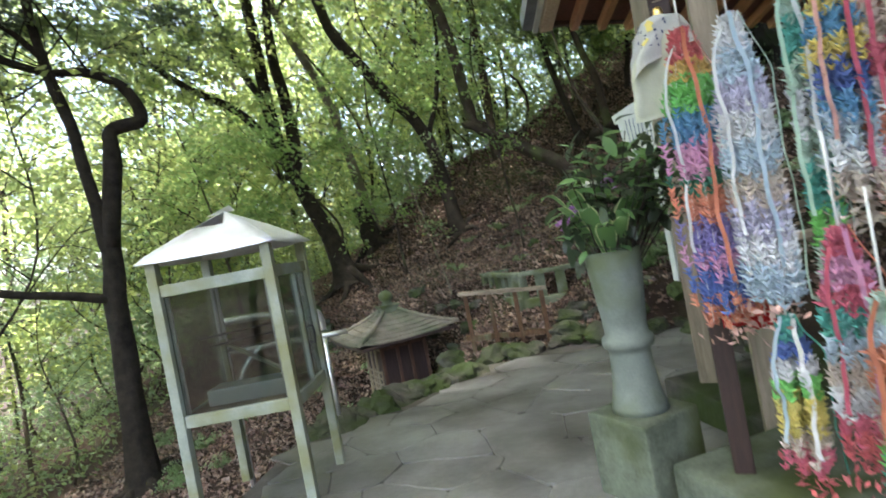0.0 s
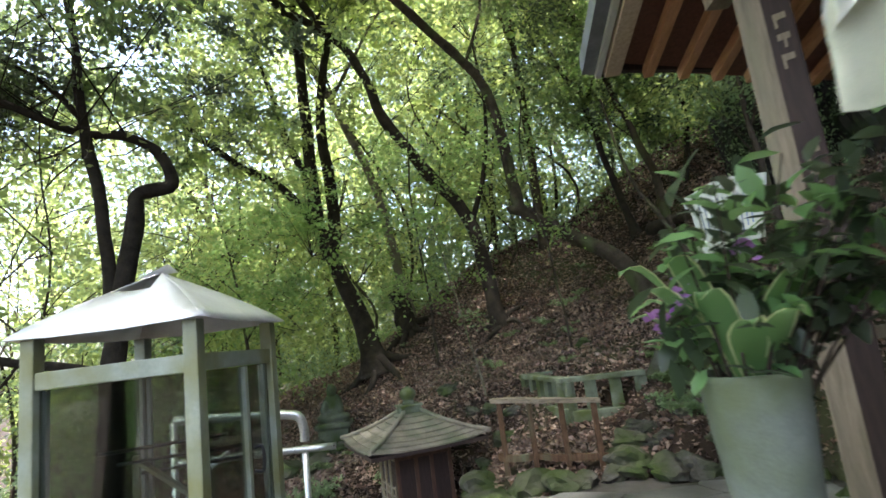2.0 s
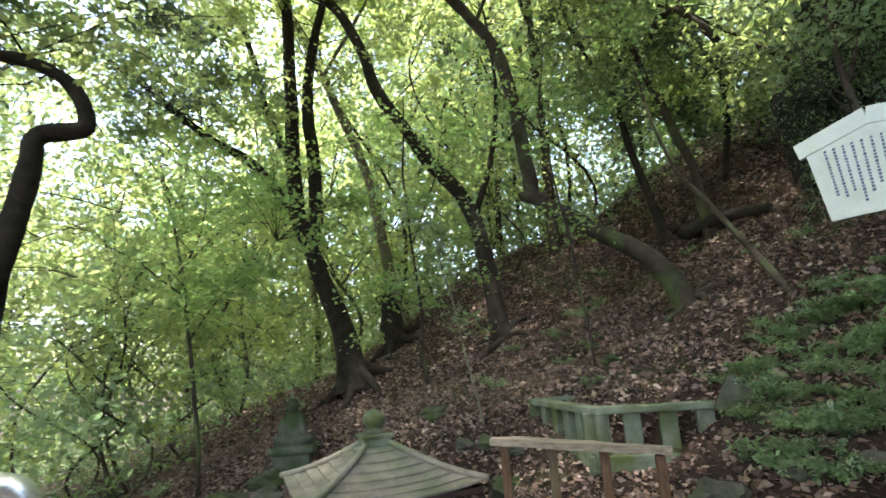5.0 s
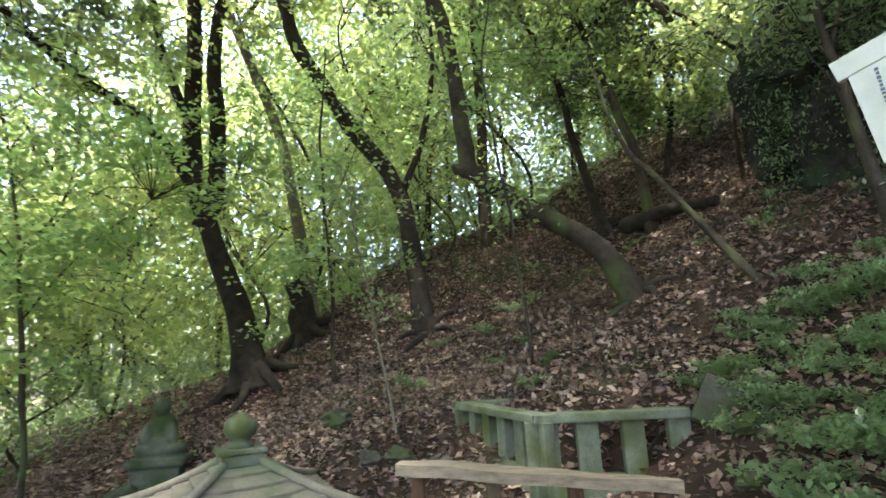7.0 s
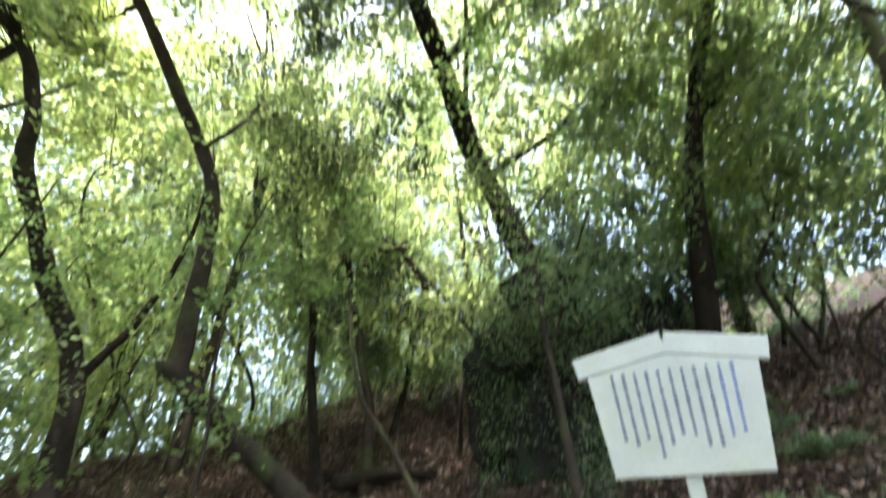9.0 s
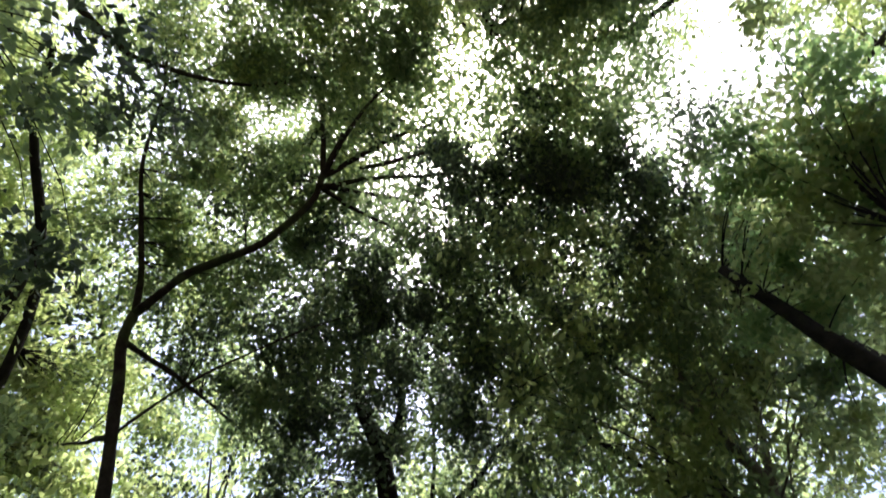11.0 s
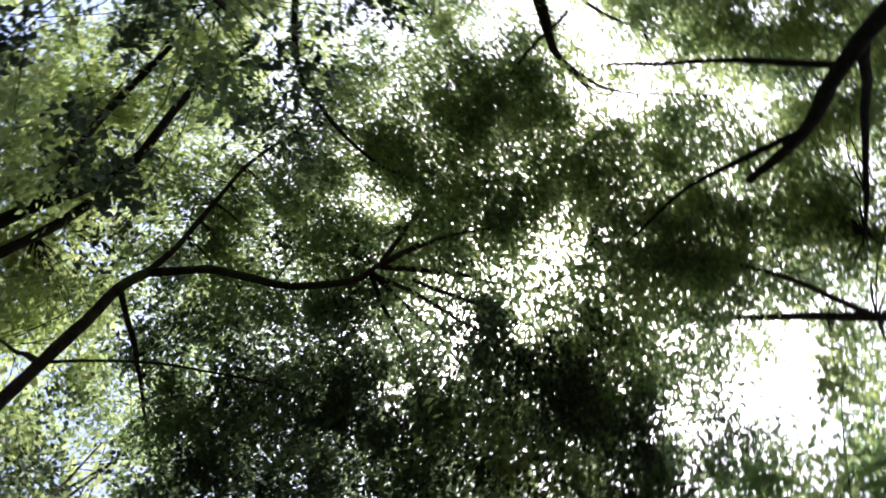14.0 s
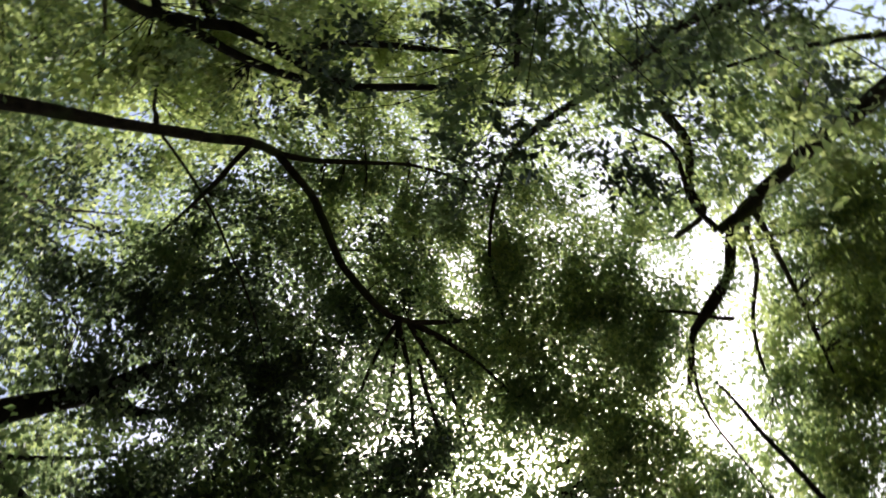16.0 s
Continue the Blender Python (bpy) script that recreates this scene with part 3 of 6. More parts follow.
tree("tree", "thick dark trunk above the rock face, forking into two limbs overhead", [
    ([(6.3, 11.9, 5.0), (5.9, 11.8, 6.85), (5.61, 11.97, 7.73), (4.8, 12.3, 9.9), (3.6, 11.6, 11.0), (2.2, 10.95, 12.5)], 0.27, 0.2),
    ([(2.2, 10.95, 12.5), (0.9, 10.4, 13.3), (0.4, 9.8, 14.0), (-0.4, 8.4, 15.0), (-1.0, 6.8, 15.6)], 0.17, 0.05),
    ([(2.2, 10.95, 12.5), (2.0, 10.2, 13.0), (1.5, 9.6, 13.7), (1.3, 8.2, 14.8), (1.6, 6.4, 15.6)], 0.13, 0.04),
    ([(3.4, 11.5, 11.2), (4.0, 10.3, 12.4), (4.2, 8.8, 13.6), (3.8, 7.0, 14.6)], 0.10, 0.03),
    ([(0.4, 9.8, 14.0), (-0.9, 9.6, 14.6), (-2.2, 9.2, 15.2)], 0.08, 0.03),
    ([(5.0, 12.2, 9.4), (5.9, 11.0, 10.2), (6.5, 9.6, 11.2)], 0.08, 0.03),
    ([(3.6, 11.6, 11.0), (3.2, 11.9, 12.8), (2.5, 11.5, 14.4), (1.6, 12.0, 15.4)], 0.07, 0.03),
    ([(4.4, 12.1, 10.4), (3.4, 10.6, 12.6), (2.6, 9.8, 13.6)], 0.06, 0.03),
    ([(2.2, 10.95, 12.5), (2.6, 12.6, 14.2), (2.0, 14.2, 15.8)], 0.08, 0.03)],
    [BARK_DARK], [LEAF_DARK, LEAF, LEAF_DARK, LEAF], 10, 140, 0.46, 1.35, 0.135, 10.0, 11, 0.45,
    masses=[(1.76, 6.36, 13, 2.56, 53), (0.01, 7.78, 13, 2.28, 49), (-0.54, 9.54, 13, 2.15, 36), (2.31, 9.47, 12.5, 2.56, 53), (3.29, 4.11, 12.6, 2.02, 33), (-0.68, 5.7, 13.6, 1.7, 21), (0.67, 14.37, 13, 2.69, 37), (4.45, 7.5, 12.6, 2.28, 30), (1.33, 11.95, 13, 2.02, 22), (0.8, 4.3, 13.4, 1.7, 30), (5.6, 9.4, 12.6, 2.16, 30), (-1.9, 8.6, 13.4, 1.7, 18), (-0.32, 12, 13, 1.7, 25), (-2.11, 10.71, 13, 1.7, 28), (2.47, 2.42, 13, 1.2, 28)])
tree("tree", "tree with crooked forking limbs standing below the terrace", [
    ([(-11.5, 2.4, -3.6), (-11.0, 2.5, 2.0), (-10.2, 2.8, 7.0), (-9.5, 2.9, 10.8), (-8.9, 2.9, 11.2), (-8.3, 3.1, 11.7)], 0.24, 0.11),
    ([(-9.5, 2.9, 10.8), (-9.07, 2.73, 12.17), (-8.18, 2.24, 12.5), (-7.43, 2.03, 12.83), (-6.55, 1.99, 13.17), (-5.62, 1.39, 13.5)], 0.15, 0.05),
    ([(-9.6, 2.85, 10.2), (-9.6, 2.6, 12.2), (-8.82, 1.61, 12.75), (-7.69, 0.98, 13.12), (-6.78, -0.28, 13.5)], 0.08, 0.03),
    ([(-10.9, 2.6, 3.0), (-13.0, 5.6, 9.0), (-12.48, 6.09, 13.0), (-11.13, 4.65, 12.88), (-9.82, 3.97, 12.75), (-9.29, 3.38, 12.62), (-8.12, 3.64, 12.5)], 0.16, 0.06),
    ([(-8.18, 2.24, 12.5), (-6.93, 2.13, 13.0), (-6.43, 2.01, 13.0), (-5.27, 1.16, 13.0), (-4.53, -0.82, 13.0)], 0.06, 0.02),
    ([(-8.3, 3.1, 11.7), (-8.5, 3.9, 11.6), (-9.2, 5.0, 11.4), (-9.6, 6.4, 12.0)], 0.07, 0.03),
    ([(-8.9, 2.9, 11.2), (-8.8, 1.2, 12.2), (-8.2, -0.6, 13.0), (-7.2, -2.2, 13.6)], 0.07, 0.025),
    ([(-10.6, 2.7, 5.0), (-10.3, 6.2, 9.2), (-9.1, 6.6, 9.8), (-7.2, 7.45, 10.6), (-6.3, 7.65, 11.2)], 0.13, 0.05),
    ([(-10.2, 2.8, 7.0), (-10.2, 4.4, 8.6), (-9.6, 5.4, 9.6)], 0.07, 0.03),
    ([(-10.2, 2.8, 7.0), (-10.0, 1.0, 9.0), (-9.4, -0.4, 10.4)], 0.07, 0.03),
    ([(-7.2, 1.65, 12.5), (-6.6, 3.0, 13.2), (-5.6, 4.2, 13.8), (-4.6, 5.2, 14.3)], 0.05, 0.02),
    ([(-6.3, 7.65, 11.2), (-5.2, 7.0, 12.4), (-4.4, 5.8, 13.6), (-3.8, 4.2, 14.4)], 0.05, 0.02)],
    [BARK], [LEAF_SUN, LEAF, LEAF_SUN], 10, 130, 0.5, 1.8, 0.15, 7.0, 13, 0.35,
    masses=[(-14.47, 3.84, 13, 2.99, 130), (-8.81, -1.33, 13.2, 2.18, 101), (-6.22, -2.04, 13.6, 1.7, 28), (-11.6, 0.01, 13.2, 2.3, 101), (-13.16, 7.86, 13.4, 2.07, 66), (-9.61, 3.94, 13.8, 1.7, 22), (-13.5, -0.5, 12, 2.76, 86)])
tree("tree", "woodland tree leaning out over the hall", [
    ([(-6.0, -3.2, -1.2), (-4.8, -2.2, 4.0), (-3.2, -1.0, 9.0), (-2.5, -0.8, 10.6), (-2.2, -0.4, 12.0)], 0.2, 0.08),
    ([(-3.2, -1.0, 9.0), (-2.0, -1.8, 10.8), (-0.6, -2.2, 12.2)], 0.08, 0.03),
    ([(-2.5, -0.8, 10.6), (-2.4, 0.7, 12.0), (-1.8, 1.9, 13.2)], 0.07, 0.025),
    ([(-3.0, -1.0, 9.4), (-4.6, 0.2, 11.2), (-5.6, 1.4, 12.4)], 0.07, 0.025)],
    [BARK_DARK], [LEAF, LEAF_SUN], 10, 130, 0.45, 1.7, 0.14, 7.5, 15, 0.35,
    masses=[(-4.01, -4.46, 13.2, 2.07, 66), (-6.35, -4.5, 13, 2.07, 80), (-1.35, -3.5, 13.4, 1.84, 48)])
tree("tree", "evergreen tree with a crooked trunk on the steep bank", [
    ([(7.4, 10.2, 3.2), (7.0, 9.4, 6.0), (6.7, 8.8, 8.0), (6.24, 7.64, 10.0), (6.0, 6.7, 11.5), (5.3, 6.3, 12.2)], 0.2, 0.07),
    ([(6.6, 8.5, 8.6), (7.6, 7.9, 9.8), (8.4, 7.0, 10.8)], 0.08, 0.03),
    ([(6.1, 7.0, 11.0), (4.8, 7.6, 12.2), (3.6, 7.6, 13.2)], 0.06, 0.02)],
    [BARK_DARK], [LEAF, LEAF_SUN, LEAF], 150, 130, 0.42, 1.5, 0.13, 6.2, 17, 0.25)
tree("tree", "grey-barked tree leaning in from the bank", [
    ([(10.0, 7.4, 4.2), (8.8, 6.8, 6.2), (7.64, 6.28, 8.0), (6.76, 5.89, 10.0), (5.75, 5.71, 11.0), (5.1, 5.26, 12.2), (4.6, 4.6, 13.4)], 0.19, 0.05),
    ([(6.76, 5.89, 10.0), (6.0, 4.6, 11.4), (5.2, 3.2, 12.6)], 0.07, 0.025),
    ([(5.75, 5.71, 11.0), (4.4, 6.2, 12.4), (3.0, 6.2, 13.2)], 0.06, 0.02)],
    [BARK_PALE], [LEAF, LEAF_SUN], 180, 130, 0.45, 1.4, 0.15, 7.5, 19, 0.4)
tree("tree", "dense bright-leaved evergreen beside the hall roof", [
    ([(6.9, 4.7, 1.9), (5.6, 4.4, 4.6), (4.43, 4.15, 7.0), (3.97, 4.1, 8.0), (3.3, 4.0, 9.2)], 0.2, 0.07),
    ([(5.0, 4.3, 5.8), (4.2, 3.6, 6.6), (3.4, 3.0, 7.0)], 0.08, 0.03),
    ([(4.6, 4.2, 6.6), (4.6, 2.8, 7.6), (4.4, 1.6, 8.2)], 0.07, 0.03)],
    [BARK_DARK], [LEAF_FRESH, LEAF_SUN], 10, 150, 0.30, 0.8, 0.11, 5.4, 21, 0.5,
    masses=[(2.95, 2.5, 8, 1.05, 46), (4.2, 2.3, 7.6, 1, 24), (4.6, 3.6, 8.4, 1, 24)])
tree("tree", "thin leaning trunk with a hooked dead branch beside the rock face", [
    ([(4.5, 15.5, 3.0), (4.36, 15.47, 4.94), (4.01, 15.59, 6.59), (3.59, 15.71, 8.14), (3.0, 15.8, 11.0)], 0.13, 0.05),
    ([(4.82, 14.23, 7.5), (4.47, 14.37, 8.19), (4.06, 14.52, 8.6), (3.75, 15.6, 8.4)], 0.08, 0.09),
    ([(3.6, 15.7, 8.1), (2.9, 15.4, 9.6), (2.4, 15.0, 11.2)], 0.06, 0.02)],
    [BARK], [LEAF, LEAF_DARK], 80, 120, 0.5, 1.5, 0.14, 6.5, 23, 0.4)
tree("tree", "thin dark trunk leaning up the slope", [
    ([(3.9, 16.6, 3.6), (3.4, 16.8, 6.2), (3.15, 16.85, 7.79), (2.37, 17.01, 9.97), (1.95, 17.07, 12.2)], 0.12, 0.05),
    ([(3.1, 16.9, 7.9), (3.8, 16.4, 9.6), (4.2, 15.8, 11.2)], 0.06, 0.02)],
    [BARK_DARK], [LEAF, LEAF_SUN], 80, 120, 0.5, 1.5, 0.14, 7.5, 25, 0.4)

tree("tree", "leafy tree standing behind the hall", [
    ([(3.4, -7.5, 0.4), (2.8, -5.8, 5.0), (1.8, -3.6, 9.0), (0.9, -1.6, 12.0), (0.2, 0.4, 14.0)], 0.2, 0.06),
    ([(1.8, -3.6, 9.0), (3.2, -2.2, 11.0), (4.0, -0.4, 12.4), (4.2, 1.6, 13.4)], 0.09, 0.03),
    ([(0.9, -1.6, 12.0), (-0.6, -0.4, 13.2), (-1.4, 1.4, 14.2)], 0.07, 0.025)],
    [BARK], [LEAF, LEAF_SUN], 10, 120, 0.45, 1.8, 0.14, 8.0, 27, 0.4,
    masses=[(1.69, -3.12, 13.2, 1.72, 40), (3.96, -3.84, 13, 2.07, 62), (0.23, -5.16, 13, 2.07, 62)])
tree("tree", "leafy tree spreading over the terrace from the bank", [
    ([(8.6, 3.2, 3.4), (7.4, 3.2, 8.0), (5.6, 3.4, 11.4), (3.8, 3.6, 13.6), (2.2, 3.8, 14.8)], 0.2, 0.06),
    ([(5.6, 3.4, 11.4), (5.0, 1.6, 12.8), (4.2, 0.2, 13.8)], 0.08, 0.03),
    ([(6.4, 3.3, 10.2), (6.4, 5.2, 12.2), (5.6, 6.8, 13.4)], 0.08, 0.03)],
    [BARK_DARK], [LEAF], 10, 130, 0.40, 1.5, 0.14, 9.0, 29, 0.4,
    masses=[(6.35, 4.54, 12.6, 1.87, 45), (5.51, 2.42, 12.6, 1.43, 25), (7.9, 2.06, 12.4, 1.98, 35)])

# Woodland all round: a few grown once, then copied with other turns and sizes
rng = np.random.default_rng(41)
kinds = []
for k, (tall, lean, leaves, bark) in enumerate([(13, (-0.22, -0.06), [LEAF_SUN, LEAF_SUN, LEAF], BARK), (11, (-0.12, 0.05), [LEAF, LEAF_SUN, LEAF_SUN], BARK), (15, (-0.3, -0.1), [LEAF_SUN, LEAF_SUN, LEAF], BARK_PALE), (12, (0.05, -0.12), [LEAF, LEAF_SUN], BARK)]):
    kinds.append((tree("tree", "woodland tree with a slim leaning trunk and airy green crown", forked(0, 0, -0.3, tall, lean, rng), [bark], leaves, 26, 120, 0.62, 2.5, 0.17, (0.8, 2.2, 1.2, 2.5)[k], 60 + k, 0.25, roots=False, at=(0, 0, 0)), tall))
SPOTS, tries = [], 0
while len(SPOTS) < 44 and tries < 4000:
    tries += 1
    x, y = (rng.uniform(-11, 13), rng.uniform(20.5, 32)) if len(SPOTS) < 12 else (rng.uniform(-27, 20), rng.uniform(-13, 39))
    if -11.5 < x < 10.5 and -8 < y < 18.5:
        continue
    if any((x - a) ** 2 + (y - b) ** 2 < (9.5 if len(SPOTS) < 12 else 10.5) for a, b in SPOTS):
        continue
    SPOTS.append((x, y))
SPOTS += [(8.8, 16.6), (10.2, 13.4), (12.2, 16.0), (9.8, 10.4)]
for k, (x, y) in enumerate(SPOTS):
    ob, tall = kinds[k % 4]
    m = pose(x, y, height(x, y) - 0.2, 0, 0, rng.uniform(-40, 40)) @ Matrix.Scale(rng.uniform(0.8, 1.25), 4)
    if k < 4:
        ob.matrix_basis = m
    else:
        copy_thing(ob, m)
    tagged(kinds[k % 4][0], group="woodland trees")

# Saplings and shrubs of the understorey
saplings = []
for k in range(4):
    tall = (2.6, 3.6, 4.8, 1.7)[k]
    saplings.append(tree("sapling", "thin-stemmed sapling with scattered light green leaves", forked(0, 0, -0.2, tall, (-0.1, -0.05), rng, 6, 0.024), [BARK], [LEAF_SUN, FERN] if k % 2 else [LEAF_SUN, LEAF_SUN], 26, 70, 0.34, 0.6, 0.08, 0.6, 90 + k, 0.3, "sapling", False, (0, 0, 0), 0.006))
SPOTS, tries = [], 0
while len(SPOTS) < 70 and tries < 4000:
    tries += 1
    x, y = rng.uniform(-16, 10), rng.uniform(9, 34)
    if (-4.0 < x < 4.5 and y < 14.5) or (x > 3 and y < 14) or (-5.5 < x < 5 and y < 18.5) or (x > -7.5 and y < 10) or (-7.5 < x < -2 and y < 17.2):
        continue
    if any((x - a) ** 2 + (y - b) ** 2 < 1.6 for a, b in SPOTS):
        continue
    SPOTS.append((x, y))
SPOTS += [(7.0 + 3.5 * rng.random(), 5.0 + 6.5 * rng.random()) for _ in range(16)] + [(-17 + 9 * rng.random(), 2 + 14 * rng.random()) for _ in range(36)]
for k, (x, y) in enumerate(SPOTS):
    m = pose(x, y, height(x, y) - 0.1, 0, 0, rng.uniform(0, 360)) @ Matrix.Scale(rng.uniform(0.9, 1.4) * (1.7 if y > 19 else 1.0), 4)
    if k < 4:
        saplings[k].matrix_basis = m
        tagged(saplings[k], group="saplings")
    else:
        copy_thing(saplings[k % 4], m)
tree("sapling", "thin bare-stemmed sapling at the foot of the slope", [
    ([(-0.62, 11.2, 0.3), (-0.8, 11.3, 1.3), (-1.0, 11.4, 2.4), (-1.3, 11.6, 3.8)], 0.022, 0.008)], [BARK_PALE], [FERN, LEAF], 22, 22, 0.3, 0.4, 0.1, 0.6, 131, 0.4, "sapling", False, None, 0.005)

tree("tree", "thin mossy trunk leaning in front of the rock outcrop", [
    ([(4.32, 9.65, 1.3), (4.33, 9.78, 2.16), (4.4, 10.0, 3.23), (4.4, 10.13, 4.37), (4.49, 10.32, 5.48), (4.4, 10.6, 7.0)], 0.08, 0.03), ([(4.4, 10.13, 4.37), (4.8, 10.2, 5.2), (5.0, 10.1, 6.0)], 0.03, 0.012)],
    [BARK], [LEAF, FERN], 40, 60, 0.4, 0.8, 0.11, 4.8, 31, 0.5)

# Understorey trees with thin stems and loose sprays of fresh green leaves
tree("tree", "thin understorey tree with loose sprays of fresh green leaves", [
    ([(-5.6, 12.3, -0.6), (-5.7, 12.2, 1.6), (-5.9, 12.1, 3.4), (-6.3, 12.0, 5.4)], 0.045, 0.015),
    ([(-5.75, 12.2, 2.0), (-5.0, 12.3, 3.0), (-4.2, 12.4, 3.7)], 0.02, 0.008),
    ([(-5.85, 12.15, 2.8), (-6.7, 12.0, 3.5), (-7.4, 12.0, 3.9)], 0.02, 0.008)],
    [BARK], [LEAF_FRESH], 10, 62, 0.36, 0.8, 0.11, 1.0, 141, 0.4, roots=False, twig_r=0.007,
    masses=[(-5.93, 12, 4.16, 0.8, 20), (-4.3, 12.2, 4.48, 0.8, 20), (-6.42, 12, 2.96, 0.7, 14), (-4.68, 12.2, 3.24, 0.7, 14), (-3.1, 12.6, 4.16, 0.6, 10), (-5.34, 12, 2.15, 0.6, 10)])
tree("tree", "thin understorey tree with loose sprays of fresh green leaves", [
    ([(-1.9, 14.3, 0.9), (-1.95, 14.25, 3.0), (-2.1, 14.2, 5.0), (-2.0, 14.2, 7.2)], 0.04, 0.013),
    ([(-2.0, 14.2, 3.8), (-1.5, 14.2, 5.0), (-1.2, 14.2, 6.2)], 0.018, 0.008)],
    [BARK], [LEAF_FRESH], 10, 62, 0.36, 0.8, 0.11, 1.0, 143, 0.4, roots=False, twig_r=0.007,
    masses=[(-2.79, 14.2, 6.32, 0.8, 16), (-1.92, 14.2, 4.61, 0.7, 14), (-2.81, 14.2, 2.8, 0.6, 9), (-0.54, 14.2, 6.04, 0.7, 12), (-1.32, 14.2, 3.03, 0.5, 7)])
tree("sapling", "slim sapling with fresh green leaves on the slope", [
    ([(1.1, 11.8, 1.0), (0.9, 11.7, 3.4), (0.7, 11.6, 5.0), (0.9, 11.6, 6.4)], 0.025, 0.01)],
    [BARK], [LEAF_FRESH], 10, 50, 0.34, 0.8, 0.10, 1.0, 145, 0.4, "sapling", False, twig_r=0.006,
    masses=[(1.16, 11.6, 5.36, 0.6, 5), (0.19, 11.6, 5.71, 0.6, 5), (2.28, 11.6, 5.83, 0.6, 4), (1.17, 12.4, 3.27, 0.3, 3)])

tree("tree", "dark evergreen on the crest of the slope", [
    ([(5.56, 17.0, 4.92), (6.0, 17.0, 7.6), (5.6, 17.0, 9.4), (5.8, 16.9, 11.5)], 0.09, 0.04),
    ([(6.0, 17.0, 7.6), (6.9, 16.8, 9.0), (7.6, 16.6, 10.0)], 0.05, 0.02)],
    [BARK_DARK], [LEAF, LEAF_DARK, LEAF_FRESH], 10, 90, 0.46, 0.8, 0.13, 1.0, 147, 0.4, roots=False, twig_r=0.01,
    masses=[(6.31, 17, 8.29, 1, 26), (4.73, 17, 9.38, 1, 22), (5.15, 17, 7.14, 0.8, 16), (7.44, 16.5, 8.98, 1, 26), (3.49, 17.5, 7.66, 0.8, 14), (6.67, 17, 7.02, 0.6, 10)])

tree("shrub", "evergreen shrub spreading over the top of the rock outcrop", [
    ([(7.6, 10.8, 4.6), (7.6, 10.6, 6.0), (7.8, 10.4, 7.0)], 0.05, 0.02),
    ([(7.6, 10.7, 5.4), (6.8, 11.0, 6.6), (6.2, 11.2, 7.2)], 0.03, 0.012),
    ([(7.6, 10.7, 5.4), (8.6, 10.2, 6.4), (9.2, 10.0, 7.0)], 0.03, 0.012)],
    [BARK_DARK], [LEAF, LEAF_DARK, FERN], 10, 90, 0.4, 0.8, 0.10, 1.0, 151, 0.4, "shrub", False, twig_r=0.008,
    masses=[(7.4, 10.4, 6.5, 1.1, 30), (8.6, 9.8, 6.6, 1.1, 26), (6.4, 11.0, 7.1, 0.9, 24), (9.0, 11.0, 7.4, 1.2, 24), (5.9, 11.3, 6.6, 0.7, 14)])

tree("tree", "green-leaved tree standing behind the rock outcrop", [
    ([(6.8, 14.6, 4.2), (6.4, 14.6, 7.0), (6.0, 14.6, 9.6), (5.6, 14.5, 12.0)], 0.09, 0.04),
    ([(6.4, 14.6, 7.0), (4.6, 14.8, 8.6), (3.0, 15.0, 9.6)], 0.05, 0.02),
    ([(6.3, 14.6, 7.6), (8.0, 14.0, 9.2), (9.4, 13.4, 10.2)], 0.05, 0.02)],
    [BARK_DARK], [LEAF_FRESH, LEAF], 10, 90, 0.5, 0.8, 0.13, 1.0, 153, 0.4, roots=False, twig_r=0.01,
    masses=[(4.69, 10.46, 10.9, 1.1, 24), (6.48, 9.63, 9.54, 1, 24), (6.45, 11.71, 8.93, 1.1, 22), (3.51, 12.65, 10.64, 1.1, 20), (0.88, 14.17, 10.61, 1.1, 18), (6.81, 7.55, 9.38, 1.1, 24), (3.66, 14.96, 9.02, 1, 16), (8.19, 7.75, 7.88, 1.1, 24), (7.67, 9.77, 7.5, 1, 20)])

# Dead wood on the slope
def dead(name, label, pts, r0, r1, mat, seed):
    top = thing(name, label, "fallen branch", pts[0])
    line = smooth_line(pts, 5, 0.03, seed)
    bm = tube(bmesh.new(), line, taper(len(line), r0, r1), 10, 0.35, seed)
    bm.transform(Matrix.Translation(-Vector(pts[0])))
    part("stem", bm, mat, top)


dead("fallen_log", "rotting dark fallen log lying on the leaf litter", [(4.13, 16.14, 3.81), (4.61, 15.09, 3.87), (5.09, 14.04, 3.76)], 0.17, 0.10, BARK_DARK, 2)
dead("fallen_branch", "long bare dead pole leaning over the slope", [(3.49, 10.61, 1.83), (3.28, 11.90, 3.30), (3.07, 13.20, 4.76), (2.87, 13.60, 6.75)], 0.055, 0.025, BARK, 4)

stump = thing("tree_stump", "dark rotten tree stump with spreading roots on the slope", "tree stump", (-3.35, 18.40, 1.80))
line = [Vector((0, 0, -0.3)), Vector((0, 0, 0.1)), Vector((-0.08, 0, 0.5)), Vector((-0.2, 0.05, 1.0)), Vector((-0.38, 0.05, 1.5))]
part("trunk", tube(bmesh.new(), smooth_line(line, 4), taper(17, 0.42, 0.22), 14, 0.35, 61), BARK_DARK, stump)
for k in range(6):
    w = k * 1.05 + 0.3
    p, q = Vector((math.cos(w), math.sin(w), 0)) * 0.5, Vector((math.cos(w + 0.2), math.sin(w + 0.2), 0)) * 1.15
    for v in (p, q):
        v.z = height(stump.location.x + v.x, stump.location.y + v.y) - stump.location.z + (0.12 if v is p else -0.08)
    part("root", tube(bmesh.new(), smooth_line([Vector((0, 0, 0.45)), p, q], 4), taper(9, 0.17, 0.04), 7, 0.25, k), BARK_DARK, stump)

